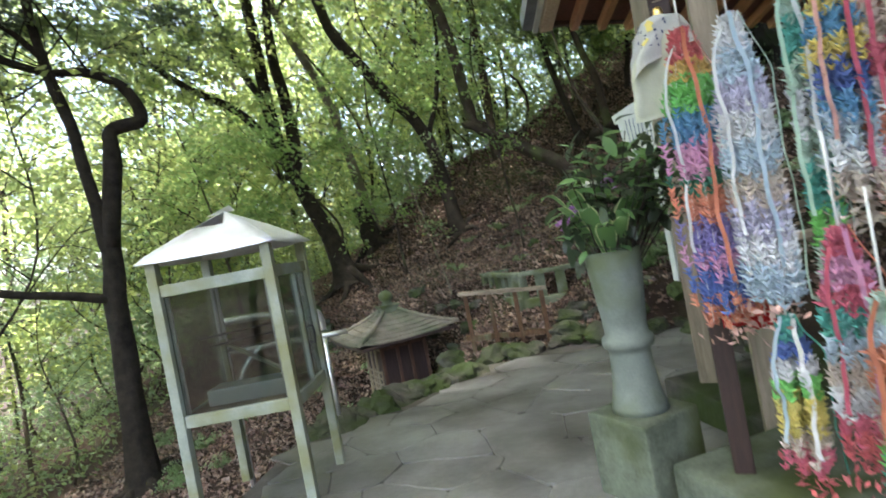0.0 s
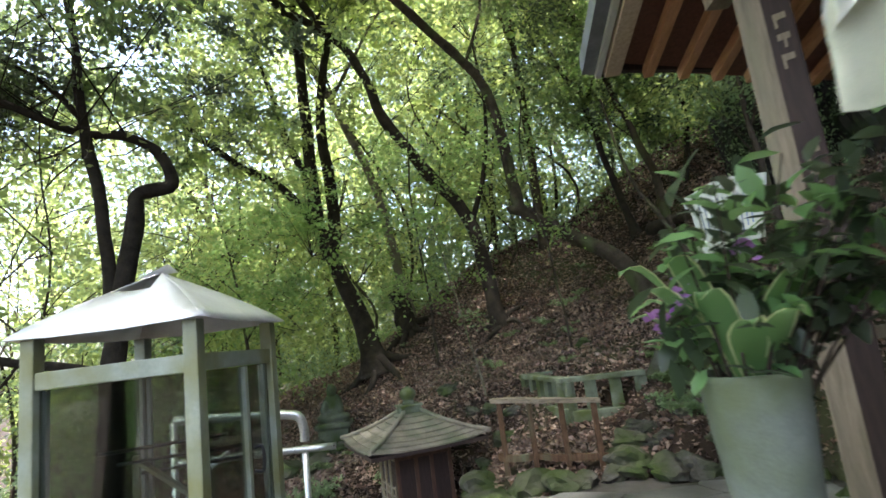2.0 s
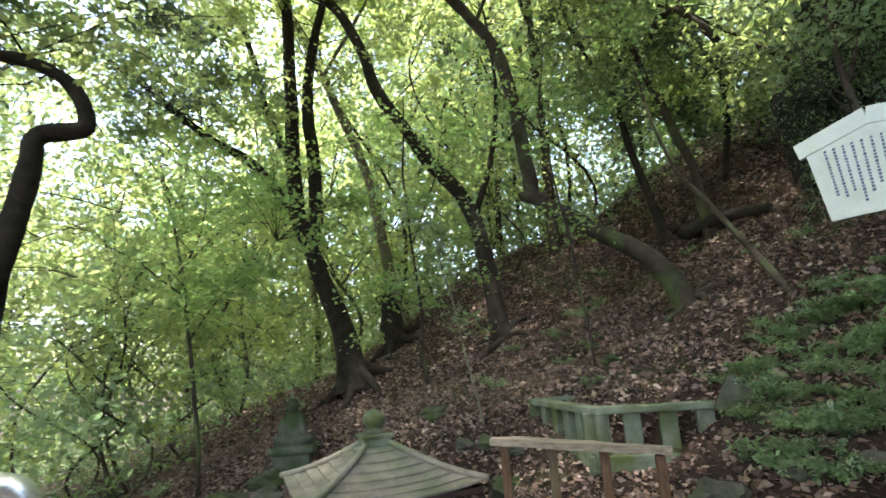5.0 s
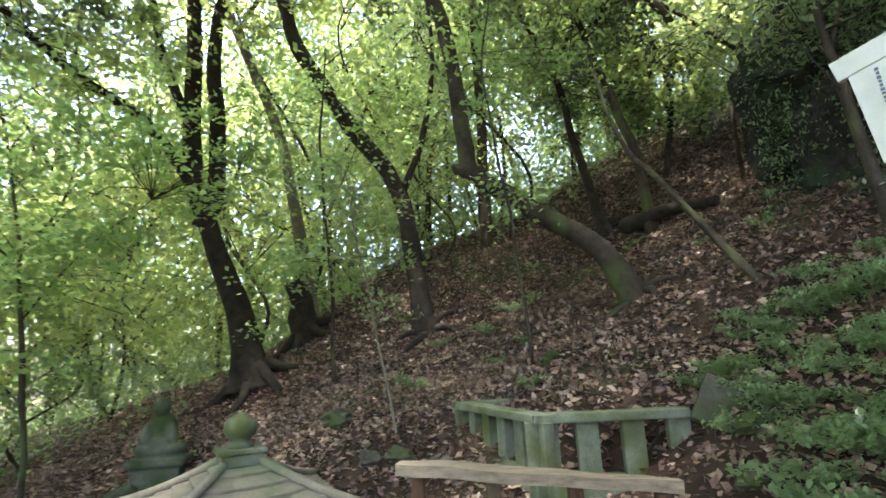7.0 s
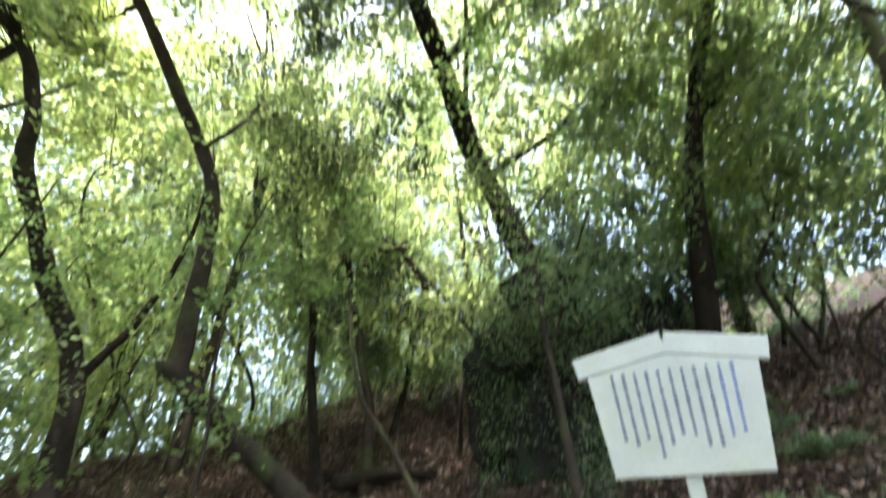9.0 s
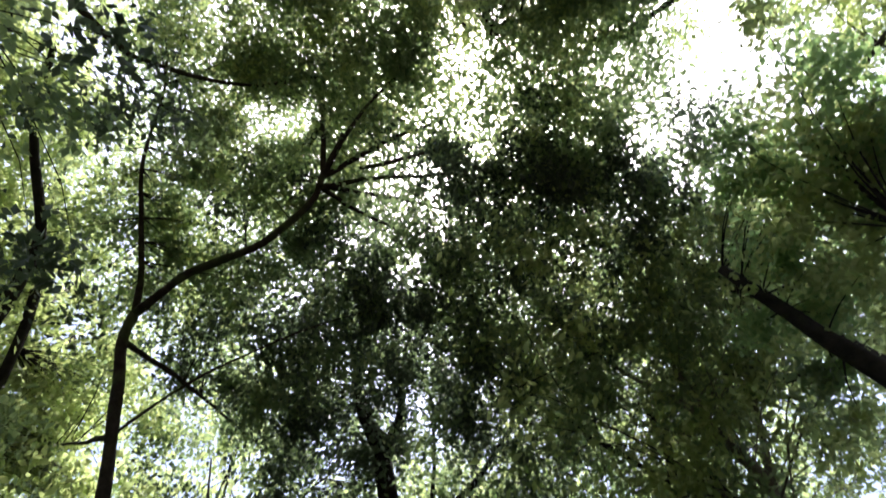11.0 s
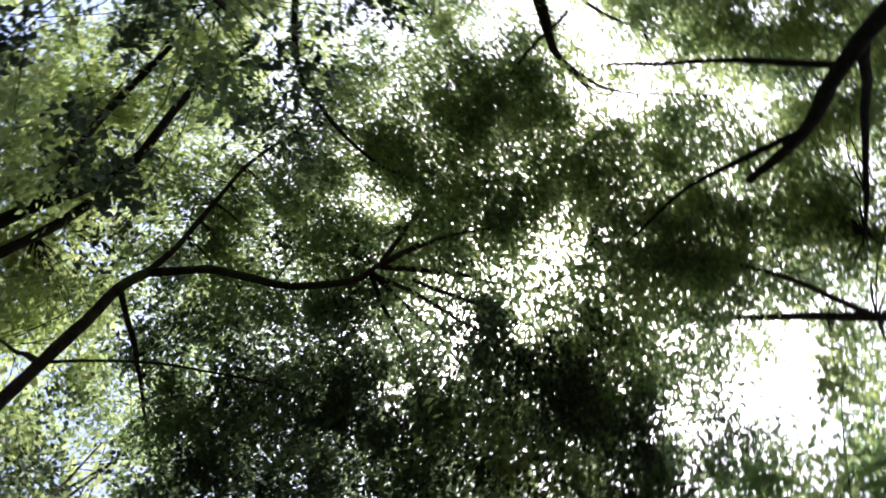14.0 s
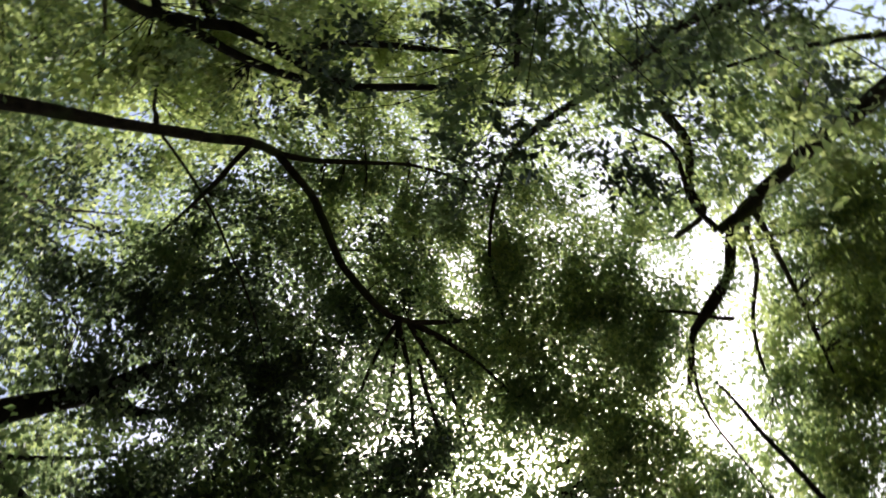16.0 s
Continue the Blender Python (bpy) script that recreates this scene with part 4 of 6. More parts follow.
# Rock outcrop on the bank, split into angular blocks, with ivy in its cracks
def block(size, seed, detail=3):
    """An angular rock: a rough ball with planes cut off it."""
    r = np.random.default_rng(seed)
    bm = bmesh.new()
    bmesh.ops.create_icosphere(bm, subdivisions=detail, radius=0.5)
    for _ in range(15):
        d = Vector(r.normal(size=3)).normalized()
        lim = 0.27 + 0.12 * r.random()
        for v in bm.verts:
            over = v.co.dot(d) - lim
            if over > 0:
                v.co -= d * over
    for v in bm.verts:
        o = Vector((seed, 0, 0))
        v.co += v.co.normalized() * (0.10 * noise.noise(v.co * 5 + o) + 0.06 * noise.noise(v.co * 13 + o) + 0.03 * noise.noise(v.co * 31 + o))
        v.co = Vector((v.co.x * size[0], v.co.y * size[1], v.co.z * size[2])) * 1.35
    return bm


outcrop = thing("rock_outcrop", "dark overhanging rock outcrop hung with ivy", "rock", (6.4, 11.9, height(6.4, 11.9)))
for k, (x, y, z, s) in enumerate([(5.7, 11.6, 3.4, (1.5, 1.6, 2.2)), (6.1, 11.9, 5.2, (1.9, 1.8, 2.0)), (7.0, 11.2, 4.2, (2.0, 1.8, 3.0)), (6.9, 12.7, 5.8, (2.2, 2.0, 2.6)), (5.5, 12.3, 4.6, (1.2, 1.4, 1.8)), (7.9, 12.0, 5.8, (2.0, 2.2, 2.6)), (6.0, 11.0, 2.7, (1.3, 1.2, 1.3)), (5.9, 11.7, 6.5, (1.4, 1.5, 1.3)), (7.3, 10.8, 5.0, (2.0, 1.8, 2.6))]):
    bm = block(s, 310 + k, 5)
    bm.transform(Matrix.Translation(Vector((x, y, z)) - outcrop.location))
    part("boulder", bm, CLIFF, outcrop)
g = np.random.default_rng(300)
cs = []
for k in range(300):
    a = Vector((4.6 + 3.6 * g.random(), 9.9 + 2.4 * g.random(), 2.6 + 4.6 * g.random()))
    for i in range(70):
        f = g.random()
        cs.append((a.x + g.normal() * 0.10, a.y + g.normal() * 0.10, a.z - 0.9 * f + g.normal() * 0.06))
tagged(new("ivy", leaf_mesh("ivy", cs, 0.05 + 0.06 * g.random(len(cs)), [LEAF_DARK, FERN], g, 0.5, pick=g.integers(0, 2, len(cs)))), "trailing ivy hanging over the dark rock", "ivy", kind="stuff")

# Leaf litter and undergrowth
g = np.random.default_rng(77)
n = 205000
lx, ly = g.uniform(-8.5, 12.0, n), 24.5 - 28 * g.random(n) ** 0.62
keep = [path_edge(a, b) < -0.12 and (b > 5 or a < 0 or a > 3.0) for a, b in zip(lx, ly)]
lx, ly = lx[keep], ly[keep]
c = np.array([(a, b, height(a, b) + 0.012 + 0.035 * g.random()) for a, b in zip(lx, ly)])
tagged(new("leaf_litter", leaf_mesh("leaf_litter", c, 0.03 + 0.06 * g.random(len(c)) ** 1.6 + 0.0028 * np.maximum(c[:, 1], 0), [DEAD_LEAF], g, 0.0, 0.6, 0.5)), "dry brown fallen leaves covering the slope", "leaf litter", kind="stuff")


def fern_plant(name, label, seed, fronds=9, size=0.5):
    r = np.random.default_rng(seed)
    top = thing(name, label, "plant", group="undergrowth plants")
    bm, cs, ss = bmesh.new(), [], []
    for k in range(fronds):
        a, ln = k * 2.4 + r.random(), size * (0.6 + 0.6 * r.random())
        tip = Vector((math.cos(a) * ln, math.sin(a) * ln, 0.35 * ln + 0.25 * ln * r.random()))
        line = smooth_line([(0, 0, 0), tip * 0.5 + Vector((0, 0, 0.22 * ln)), tip], 3)
        tube(bm, line, taper(len(line), 0.005, 0.002), 3)
        for p in line[1:]:
            for _ in range(8):
                cs.append(tuple(p + Vector(r.normal(size=3)) * 0.10 * ln))
                ss.append(0.155 * size * (0.6 + 0.7 * r.random()))
    part("stem", bm, FERN, top)
    ob = new("foliage", broad_leaves("foliage", cs, ss, [FERN], r, 0.1, 0.62))
    ob.parent = top
    return top


ferns = [fern_plant("fern", "light green undergrowth fern on the slope", 400 + k, 8 + k, (0.29, 0.36, 0.25)[k]) for k in range(3)]
SPOTS = [(1.95 + 0.26 * (k % 7) + 0.2 * math.sin(k * 5.1) + 0.05 * (k // 7), 7.7 + 0.27 * (k // 7) + 0.2 * math.cos(k * 3.3)) for k in range(63)]
SPOTS += [(g.uniform(-7, 6), g.uniform(10.5, 18)) for _ in range(18)] + [(g.uniform(-7, -2.2), g.uniform(4.5, 12)) for _ in range(40)] + [(g.uniform(3.2, 6), g.uniform(4.5, 9.0)) for _ in range(18)] + [(g.uniform(6, 12), g.uniform(4.0, 12)) for _ in range(50)]
for k, (x, y) in enumerate(SPOTS):
    m = pose(x, y, height(x, y) - 0.01, g.normal() * 6, g.normal() * 6, g.uniform(0, 360)) @ Matrix.Scale(g.uniform(0.6, 1.25), 4)
    if k < 3:
        ferns[k].matrix_basis = m
    else:
        copy_thing(ferns[k % 3], m)

# Low leafy ground cover farther off under the trees
n = 75000
gx2, gy2 = g.uniform(-18, 15, n), g.uniform(3, 36, n)
keep = [(b > 19.0 - 0.12 * a or a < -7.8) for a, b in zip(gx2, gy2)]
gx2, gy2 = gx2[keep], gy2[keep]
c = np.array([(a, b, height(a, b) + 0.05 + (0.5 + 1.3 * abs(noise.noise(Vector((a * 0.6, b * 0.6, 5)))) * 2) * g.random()) for a, b in zip(gx2, gy2)])
tagged(new("ground_cover", leaf_mesh("ground_cover", c, 0.10 + 0.10 * g.random(len(c)), [LEAF, FERN], g, 0.1, 0.45, 0.3, g.integers(0, 2, len(c)))), "low leafy ground cover under the far trees", "undergrowth", kind="stuff")

n = 12000
tx, ty = g.uniform(-22, 14, n), g.uniform(22, 34, n)
dense = np.array([max(0.0, 0.45 + noise.noise(Vector((a * 0.28, b * 0.28, 9)))) for a, b in zip(tx, ty)])
c = np.array([(a, b, height(a, b) + 0.6 + 6.0 * d * g.random()) for a, b, d in zip(tx, ty, dense)])
tagged(new("thicket", leaf_mesh("thicket", c, 0.17 + 0.14 * g.random(n), [LEAF_SUN, LEAF_SUN], g, 0.15, 0.45, 0.2, g.integers(0, 2, n))), "thicket of light green shrubs beyond the ridge", "shrubs", kind="stuff")

n = 12000
bx, by = g.uniform(-9, 9, n), g.uniform(20.5, 25, n)
c = np.array([(a, b, height(a, b) + 0.2 + 2.8 * g.random()) for a, b in zip(bx, by)])
tagged(new("shrub_belt", leaf_mesh("shrub_belt", c, 0.11 + 0.11 * g.random(n), [LEAF_SUN, LEAF], g, 0.15, 0.5, 0.2, g.integers(0, 2, n))), "belt of light green shrubs along the crest", "shrubs", kind="stuff")

# Dry twigs scattered over the slope
bm = bmesh.new()
for k in range(620):
    x, y = g.uniform(-5.5, 6.0), 9.0 + 9.5 * g.random()
    if path_edge(x, y) > -0.2:
        continue
    a, ln = g.uniform(0, 6.28), 0.15 + 0.55 * g.random() ** 2
    p, q = Vector((x, y, 0)), Vector((x + math.cos(a) * ln, y + math.sin(a) * ln, 0))
    m = (p + q) / 2 + Vector((g.normal() * 0.05, g.normal() * 0.05, 0))
    for v, up in ((p, 0.02), (q, 0.05), (m, 0.05)):
        v.z = height(v.x, v.y) + up
    tube(bm, smooth_line([p, m, q], 2), taper(5, 0.004 + 0.009 * g.random(), 0.003), 4)
tagged(part("fallen_twig", bm, BARK), "dry twigs scattered over the leaf litter", "twigs", kind="stuff")

# ---- glazed offering box ----
def glazed_box():
    top = thing("candle_cabinet", "mint-painted glazed candle cabinet on legs with dented tin roof", "cabinet", (-1.56, 3.40, terrace(3.4)), 2.0)
    z0 = terrace(3.4)
    h = 0.345
    for sx in (-1, 1):
        for sy in (-1, 1):
            part("post", boxed((0.06, 0.06, 1.70 - z0), (sx * h, sy * h, (1.70 - z0) / 2), bevel=0.006), MINT_PAINT, top)
    sill, head = 0.74 - z0, 1.53 - z0
    for z, hh in ((sill, 0.07), (head, 0.07)):
        for k in range(4):
            p = pose(0, 0, 0, 0, 0, 90 * k)
            bm = boxed((2 * h - 0.062, 0.045, hh), (0, -h, z), bevel=0.005)
            bm.transform(p)
            part("rail", bm, MINT_PAINT, top)
    for k in range(4):
        p = pose(0, 0, 0, 0, 0, 90 * k)
        bm = boxed((2 * h - 0.066, 0.006, head - sill - 0.074), (0, -h + 0.004, (head + sill) / 2), bevel=0)
        bm.transform(p)
        pane = part("glass_pane", bm, glass, top)
        pane.visible_shadow = False
        bm = bmesh.new()
        for sx in (-1, 1):
            box(bm, (0.02, 0.02, head - sill - 0.08), (sx * (h - 0.045), -h + 0.022, (head + sill) / 2), bevel=0.003)
        bm.transform(p)
        part("glazing_bead", bm, WATER_TIN, top)
    bm = boxed((0.035, 0.03, head - sill - 0.08), (h - 0.0, 0.05, (head + sill) / 2), bevel=0.004)
    door = part("door_stile", bm, MINT_PAINT, top)
    bm = tube(bmesh.new(), smooth_line([(h + 0.02, 0.08, 1.12 - z0), (h + 0.06, 0.08, 1.12 - z0), (h + 0.06, 0.08, 1.02 - z0), (h + 0.02, 0.08, 1.02 - z0)], 4), [0.008] * 13, 8)
    part("handle", bm, BLACK_IRON, door)
    part("floor_board", boxed((2 * h, 2 * h, 0.02), (0, 0, sill + 0.02), bevel=0.003), POST_WOOD, top)
    part("tray", boxed((0.50, 0.20, 0.10), (0.02, -0.12, sill + 0.085), bevel=0.01), WATER_TIN, top)
    part("brace", beam((-0.22, 0.1, sill + 0.38), (0.26, 0.1, sill + 0.06), 0.04, 0.02), MINT_PAINT, top)
    part("brace", beam((-0.22, 0.1, sill + 0.40), (-0.22, 0.1, sill + 0.02), 0.035, 0.02), MINT_PAINT, top)
    for k in range(3):
        bm = tube(bmesh.new(), [(-0.3, 0.2 - 0.12 * k, sill + 0.30 + 0.07 * k), (0.3, 0.2 - 0.12 * k, sill + 0.33 + 0.07 * k)], [0.008, 0.008], 8)
        part("candle_bar", bm, BLACK_IRON, top)
    # tin roof: four bowed sheets, the front one torn open below its top
    e, ze, za = 0.415, 1.705 - z0, 1.975 - z0
    for k in range(4):
        bm = bmesh.new()
        rows = 8
        grid = []
        for i in range(rows + 1):
            f = i / rows
            w = e * (1 - f)
            z = ze + (za - ze) * (f ** 0.86)
            line = []
            for j in range(9):
                u = j / 8 * 2 - 1
                dent = 0.006 * noise.noise(Vector((u * 2 + k * 3, f * 3, 1)))
                line.append(bm.verts.new((u * w, -e * (1 - f), z + dent - 0.012 * (1 - u * u) * (1 - f))))
            grid.append(line)
        for i in range(rows):
            for j in range(8):
                if k == 0 and i >= 5 and j < 5:
                    continue
                bm.faces.new((grid[i][j], grid[i][j + 1], grid[i + 1][j + 1], grid[i + 1][j])).smooth = True
        bmesh.ops.remove_doubles(bm, verts=bm.verts, dist=0.0008)
        bmesh.ops.solidify(bm, geom=bm.faces, thickness=0.003)
        bm.transform(pose(0, 0, 0, 0, 0, 90 * k))
        part("roof_sheet", bm, TIN, top)
    bm = bmesh.new()
    a, b, c = bm.verts.new((-0.12, -0.02, za - 0.02)), bm.verts.new((0.05, -0.03, za + 0.03)), bm.verts.new((0.05, 0.05, za + 0.0))
    bm.faces.new((a, b, c))
    bmesh.ops.solidify(bm, geom=bm.faces, thickness=0.003)
    part("lifted_flap", bm, TIN, top, "bent flap of tin at the top of the roof")


glazed_box()


def handrail():
    top = thing("handrail", "bare steel tube handrail with bent ends beside the terrace edge", "handrail", (-1.5, 4.77, height(-1.5, 4.77)))
    o = -Vector((-1.5, 4.77, height(-1.5, 4.77)))
    shift = Matrix.Translation(o)
    for name, pts, r in (("top_rail", [(-2.25, 4.46, 1.19), (-1.95, 4.58, 1.17), (-1.62, 4.72, 1.13), (-1.52, 4.76, 1.10), (-1.49, 4.77, 1.02), (-1.49, 4.77, 0.93)], 0.032),
                         ("lower_rail", [(-2.25, 4.47, 0.92), (-1.95, 4.6, 0.90), (-1.30, 4.86, 0.865)], 0.024)):
        line = smooth_line(pts, 6)
        bm = tube(bmesh.new(), line, [r] * len(line), 12)
        bm.transform(shift)
        part(name, bm, STEEL, top)
    for x, y, z in ((-1.5, 4.79, 0.9), (-2.25, 4.46, 1.18)):
        bm = tube(bmesh.new(), [(x, y, height(x, y) - 0.05), (x, y, z)], [0.022, 0.022], 10)
        bm.transform(shift)
        part("post", bm, STEEL, top)
    bm = tube(bmesh.new(), smooth_line([(-2.3, 4.45, 0.4), (-2.15, 4.5, 0.75), (-1.95, 4.58, 0.95)], 4), [0.02] * 9, 8)
    bm.transform(shift)
    part("brace", bm, STEEL, top)


handrail()


# ---- small square hall with a boarded roof ----
COLUMN_WOOD = surface("reddish_column_wood", (0.038, 0.018, 0.011), (0.10, 0.048, 0.03), 3, 30, 0.75, 0.4, stretch=(16, 16, 2))


def small_hall():
    z0 = -1.12
    top = thing("small_shrine", "small square wooden shrine with a boarded pyramid roof and stone finial", "shrine", (-1.66, 9.12, z0), 30.0)
    e, zc, za = 0.855, 0.12 - z0, 0.61 - z0
    nrows = 7

    def roof_z(f, u):
        return zc + (za - zc) * (0.55 * f + 0.45 * f * f) + 0.06 * (1 - f) * abs(u) ** 2.5

    for k in range(4):
        turn = pose(0, 0, 0, 0, 0, 90 * k)
        for i in range(nrows):
            f0, f1 = i / (nrows + 0.9), (i + 1) / (nrows + 0.9) + 0.02
            cuts = [-1.0, -0.45 + 0.35 * math.sin(i * 2.3 + k), 0.35 + 0.3 * math.sin(i * 1.7 + 2 * k), 1.0]
            for u0, u1 in zip(cuts, cuts[1:]):
                bm = bmesh.new()
                vs = []
                for f, lift in ((f0, 0.032), (f1, 0.002)):
                    for s in range(4):
                        u = u0 + (u1 - u0) * s / 3 * 0.992
                        w = e * (1 - f) * 0.995
                        vs.append(bm.verts.new((u * w, -e * (1 - f), roof_z(f, u) + lift)))
                for s in range(3):
                    bm.faces.new((vs[s], vs[s + 1], vs[s + 5], vs[s + 4]))
                ret = bmesh.ops.extrude_face_region(bm, geom=bm.faces[:])
                for v in ret["geom"]:
                    if isinstance(v, bmesh.types.BMVert):
                        v.co.z -= 0.02
                bmesh.ops.recalc_face_normals(bm, faces=bm.faces)
                bm.transform(turn)
                part("roof_board", bm, SHINGLE, top)
        line = [((e * (1 - f)) * 1.0, -e * (1 - f), roof_z(f, 1.0) + 0.035) for f in [j / 8 * 0.93 - 0.02 for j in range(9)]]
        bm = tube(bmesh.new(), line, [0.034] * 9, 8)
        bm.transform(turn)
        part("hip_ridge", bm, SHINGLE, top)
        bm = boxed((2 * e * 0.97, 0.03, 0.05), (0, -e * 0.97, zc - 0.01), bevel=0.006)
        bm.transform(turn)
        part("eaves_board", bm, DARK_WOOD, top)
        b = 0.385
        # Wall panels: the eaves' shade comes with their dark wood colour.
        bm = boxed((2 * b - 0.04, 0.03, zc - 0.1), (0, -b, (zc - 0.1) / 2 + 0.05), bevel=0.004)
        bm.transform(turn)
        part("wall_panel", bm, DARK_WOOD, top)
        # Side 3 is the lit one: its brightness is put in with paler wood.
        for u in (-1, -0.3, 0.3):
            bm = boxed((0.055, 0.055, zc - 0.06), (u * b, -b - 0.012, (zc - 0.06) / 2 + 0.03), bevel=0.006)
            bm.transform(turn)
            part("column", bm, POST_WOOD if k == 3 else COLUMN_WOOD, top)
        for z in (0.14, zc - 0.14):
            bm = boxed((2 * b, 0.05, 0.05), (0, -b - 0.014, z), bevel=0.005)
            bm.transform(turn)
            part("tie_beam", bm, POST_WOOD if k == 3 else COLUMN_WOOD, top)
        if k == 3:
            for j in range(5):
                bm = boxed((0.02, 0.02, 0.46), (-0.30 + 0.15 * j, -b - 0.03, 0.50), bevel=0.003)
                bm.transform(turn)
                part("lattice_bar", bm, POST_WOOD, top)
            for j in range(5):
                bm = boxed((0.66, 0.018, 0.02), (0, -b - 0.034, 0.30 + 0.1 * j), bevel=0.003)
                bm.transform(turn)
                part("lattice_bar", bm, POST_WOOD, top)
    part("soffit", boxed((2 * e * 0.95, 2 * e * 0.95, 0.02), (0, 0, zc - 0.03), bevel=0), DARK_WOOD, top)
    part("base", boxed((1.1, 1.1, 0.16), (0, 0, 0.02), bevel=0.02), ROCK, top)
    fin = part("finial_base", boxed((0.30, 0.30, 0.09), (0, 0, za - 0.045), bevel=0.012), GREEN_STONE, top, "grey-green stone cap")
    part("finial_collar", boxed((0.34, 0.34, 0.035), (0, 0, za + 0.015), bevel=0.01), GREEN_STONE, top)
    bm = turned([(0.10, 0), (0.085, 0.04), (0.075, 0.06), (0.105, 0.09), (0.125, 0.135), (0.118, 0.185), (0.08, 0.225), (0.03, 0.25), (0.004, 0.262)])
    bm.transform(Matrix.Translation((0, 0, za + 0.03)))
    part("finial", bm, GREEN_STONE, top, "round grey-green stone finial")


small_hall()


# ---- low wooden fence ----
def wood_fence():
    a, b = Vector((-0.28, 7.44, 0)), Vector((0.80, 7.20, 0))
    top = thing("wooden_fence", "low weathered wooden fence with a rough split top rail", "fence", (a.x, a.y, height(a.x, a.y)))
    o = Matrix.Translation(-top.location)
    for f in (0.03, 0.34, 0.66, 0.98):
        p = a.lerp(b, f)
        zt = 0.73 - 0.09 * f
        bm = beam((p.x, p.y, min(0.05, height(p.x, p.y)) - 0.1), (p.x, p.y, zt), 0.062, 0.055, 0.008)
        bm.transform(o)
        part("post", bm, OLD_WOOD, top)
    d = (b - a).normalized()
    for name, z0, z1, w, h, mat, ext in (("top_rail", 0.755, 0.665, 0.10, 0.05, GREY_WOOD, 0.06), ("bottom_rail", 0.12, 0.08, 0.055, 0.07, OLD_WOOD, 0.05)):
        p, q = a - d * ext, b + d * ext
        bm = bmesh.new()
        box(bm, ((q - p).length, w, h))
        bmesh.ops.subdivide_edges(bm, edges=[e for e in bm.edges if abs((e.verts[0].co - e.verts[1].co).x) > 0.1], cuts=24)
        for v in bm.verts:
            v.co += Vector((0, 1, 0.5)) * 0.016 * noise.noise(v.co * 4.0 + Vector((z0 * 9, 0, 0))) * 1.5
        bm.transform(o @ Matrix.Translation((*((p + q) / 2).xy, (z0 + z1) / 2)) @ Vector((q.x - p.x, q.y - p.y, z1 - z0)).to_track_quat("X", "Z").to_matrix().to_4x4())
        part(name, bm, mat, top)


wood_fence()


# ---- low stone enclosure ----
def stone_fence():
    l, c, r, k = Vector((0.12, 10.66, 0)), Vector((0.66, 9.20, 0)), Vector((1.71, 9.13, 0)), Vector((1.15, 10.75, 0))
    top = thing("stone_enclosure", "low grey-green stone post enclosure with mossy rails", "stone fence", (c.x, c.y, 0))
    o = Matrix.Translation(-top.location)
    zt = 0.76
    for p, q, n, w in ((c, l, 6, 0.15), (c, r, 4, 0.17), (l, k, 6, 0.12)):
        d = (q - p).normalized()
        ang = math.degrees(math.atan2(d.y, d.x))
        mid, ln = (p + q) / 2, (q - p).length
        bm = boxed((ln + 0.16, 0.17, 0.075), bevel=0.014)
        for v in bm.verts:
            v.co += noise.noise_vector(v.co * 5) * 0.006
        bm.transform(o @ pose(mid.x, mid.y, zt - 0.035, 0, 0, ang))
        part("top_rail", bm, GREEN_STONE, top, "moss-tinted stone rail")
        zb = min(height(mid.x, mid.y), 0.25)
        bm = boxed((ln + 0.2, 0.2, 0.16), bevel=0.015)
        bm.transform(o @ pose(mid.x, mid.y, zb + 0.0, 0, 0, ang))
        part("kerb", bm, GREEN_STONE, top)
        for i in range(n):
            u = p.lerp(q, (i + 0.001) / (n - 1) if n > 1 else 0)
            g0 = min(height(u.x, u.y), 0.2) - 0.1
            bm = boxed((w * (1.5 if i == 0 else 1), 0.09, zt - 0.06 - g0), bevel=0.01)
            bm.transform(o @ pose(u.x, u.y, (zt - 0.06 + g0) / 2, 0, 0, ang + (0 if i else 0.5)))
            part("post", bm, GREEN_STONE, top)


stone_fence()


# ---- seated stone figure ----
def statue():
    bm = bmesh.new()
    box(bm, (0.62, 0.50, 0.30), (0, 0, 0.15), bevel=0.04)
    box(bm, (0.74, 0.60, 0.10), (0, 0, 0.34), bevel=0.03)

    def blob(at, size, sub=3):
        made = bmesh.ops.create_icosphere(bm, subdivisions=sub, radius=0.5, matrix=Matrix.Translation(at) @ Matrix.Diagonal((*size, 1)))
        for v in made["verts"]:
            v.co += noise.noise_vector(v.co * 6) * 0.02

    blob((0, 0, 0.48), (0.70, 0.52, 0.24))
    blob((0, 0.03, 0.70), (0.42, 0.30, 0.52))
    blob((-0.16, -0.08, 0.66), (0.16, 0.20, 0.36))
    blob((0.16, -0.08, 0.66), (0.16, 0.20, 0.36))
    blob((0, -0.14, 0.58), (0.26, 0.16, 0.14))
    blob((0, 0.0, 1.02), (0.22, 0.23, 0.27))
    for f in bm.faces:
        f.smooth = True
    ob = part("stone_statue", bm, MOSSY_STONE)
    skin = ob.modifiers.new("skin", "REMESH")
    skin.mode, skin.voxel_size, skin.use_smooth_shade = "VOXEL", 0.022, True
    z = height(-4.33, 13.3)
    ob.matrix_basis = pose(-4.33, 13.3, z - 0.05, 0, 0, 12) @ Matrix.Diagonal((1.1, 1.1, (0.84 - z + 0.05) / 1.15, 1))
    tagged(ob, "weathered mossy seated stone statue on a pedestal", "statue")


statue()


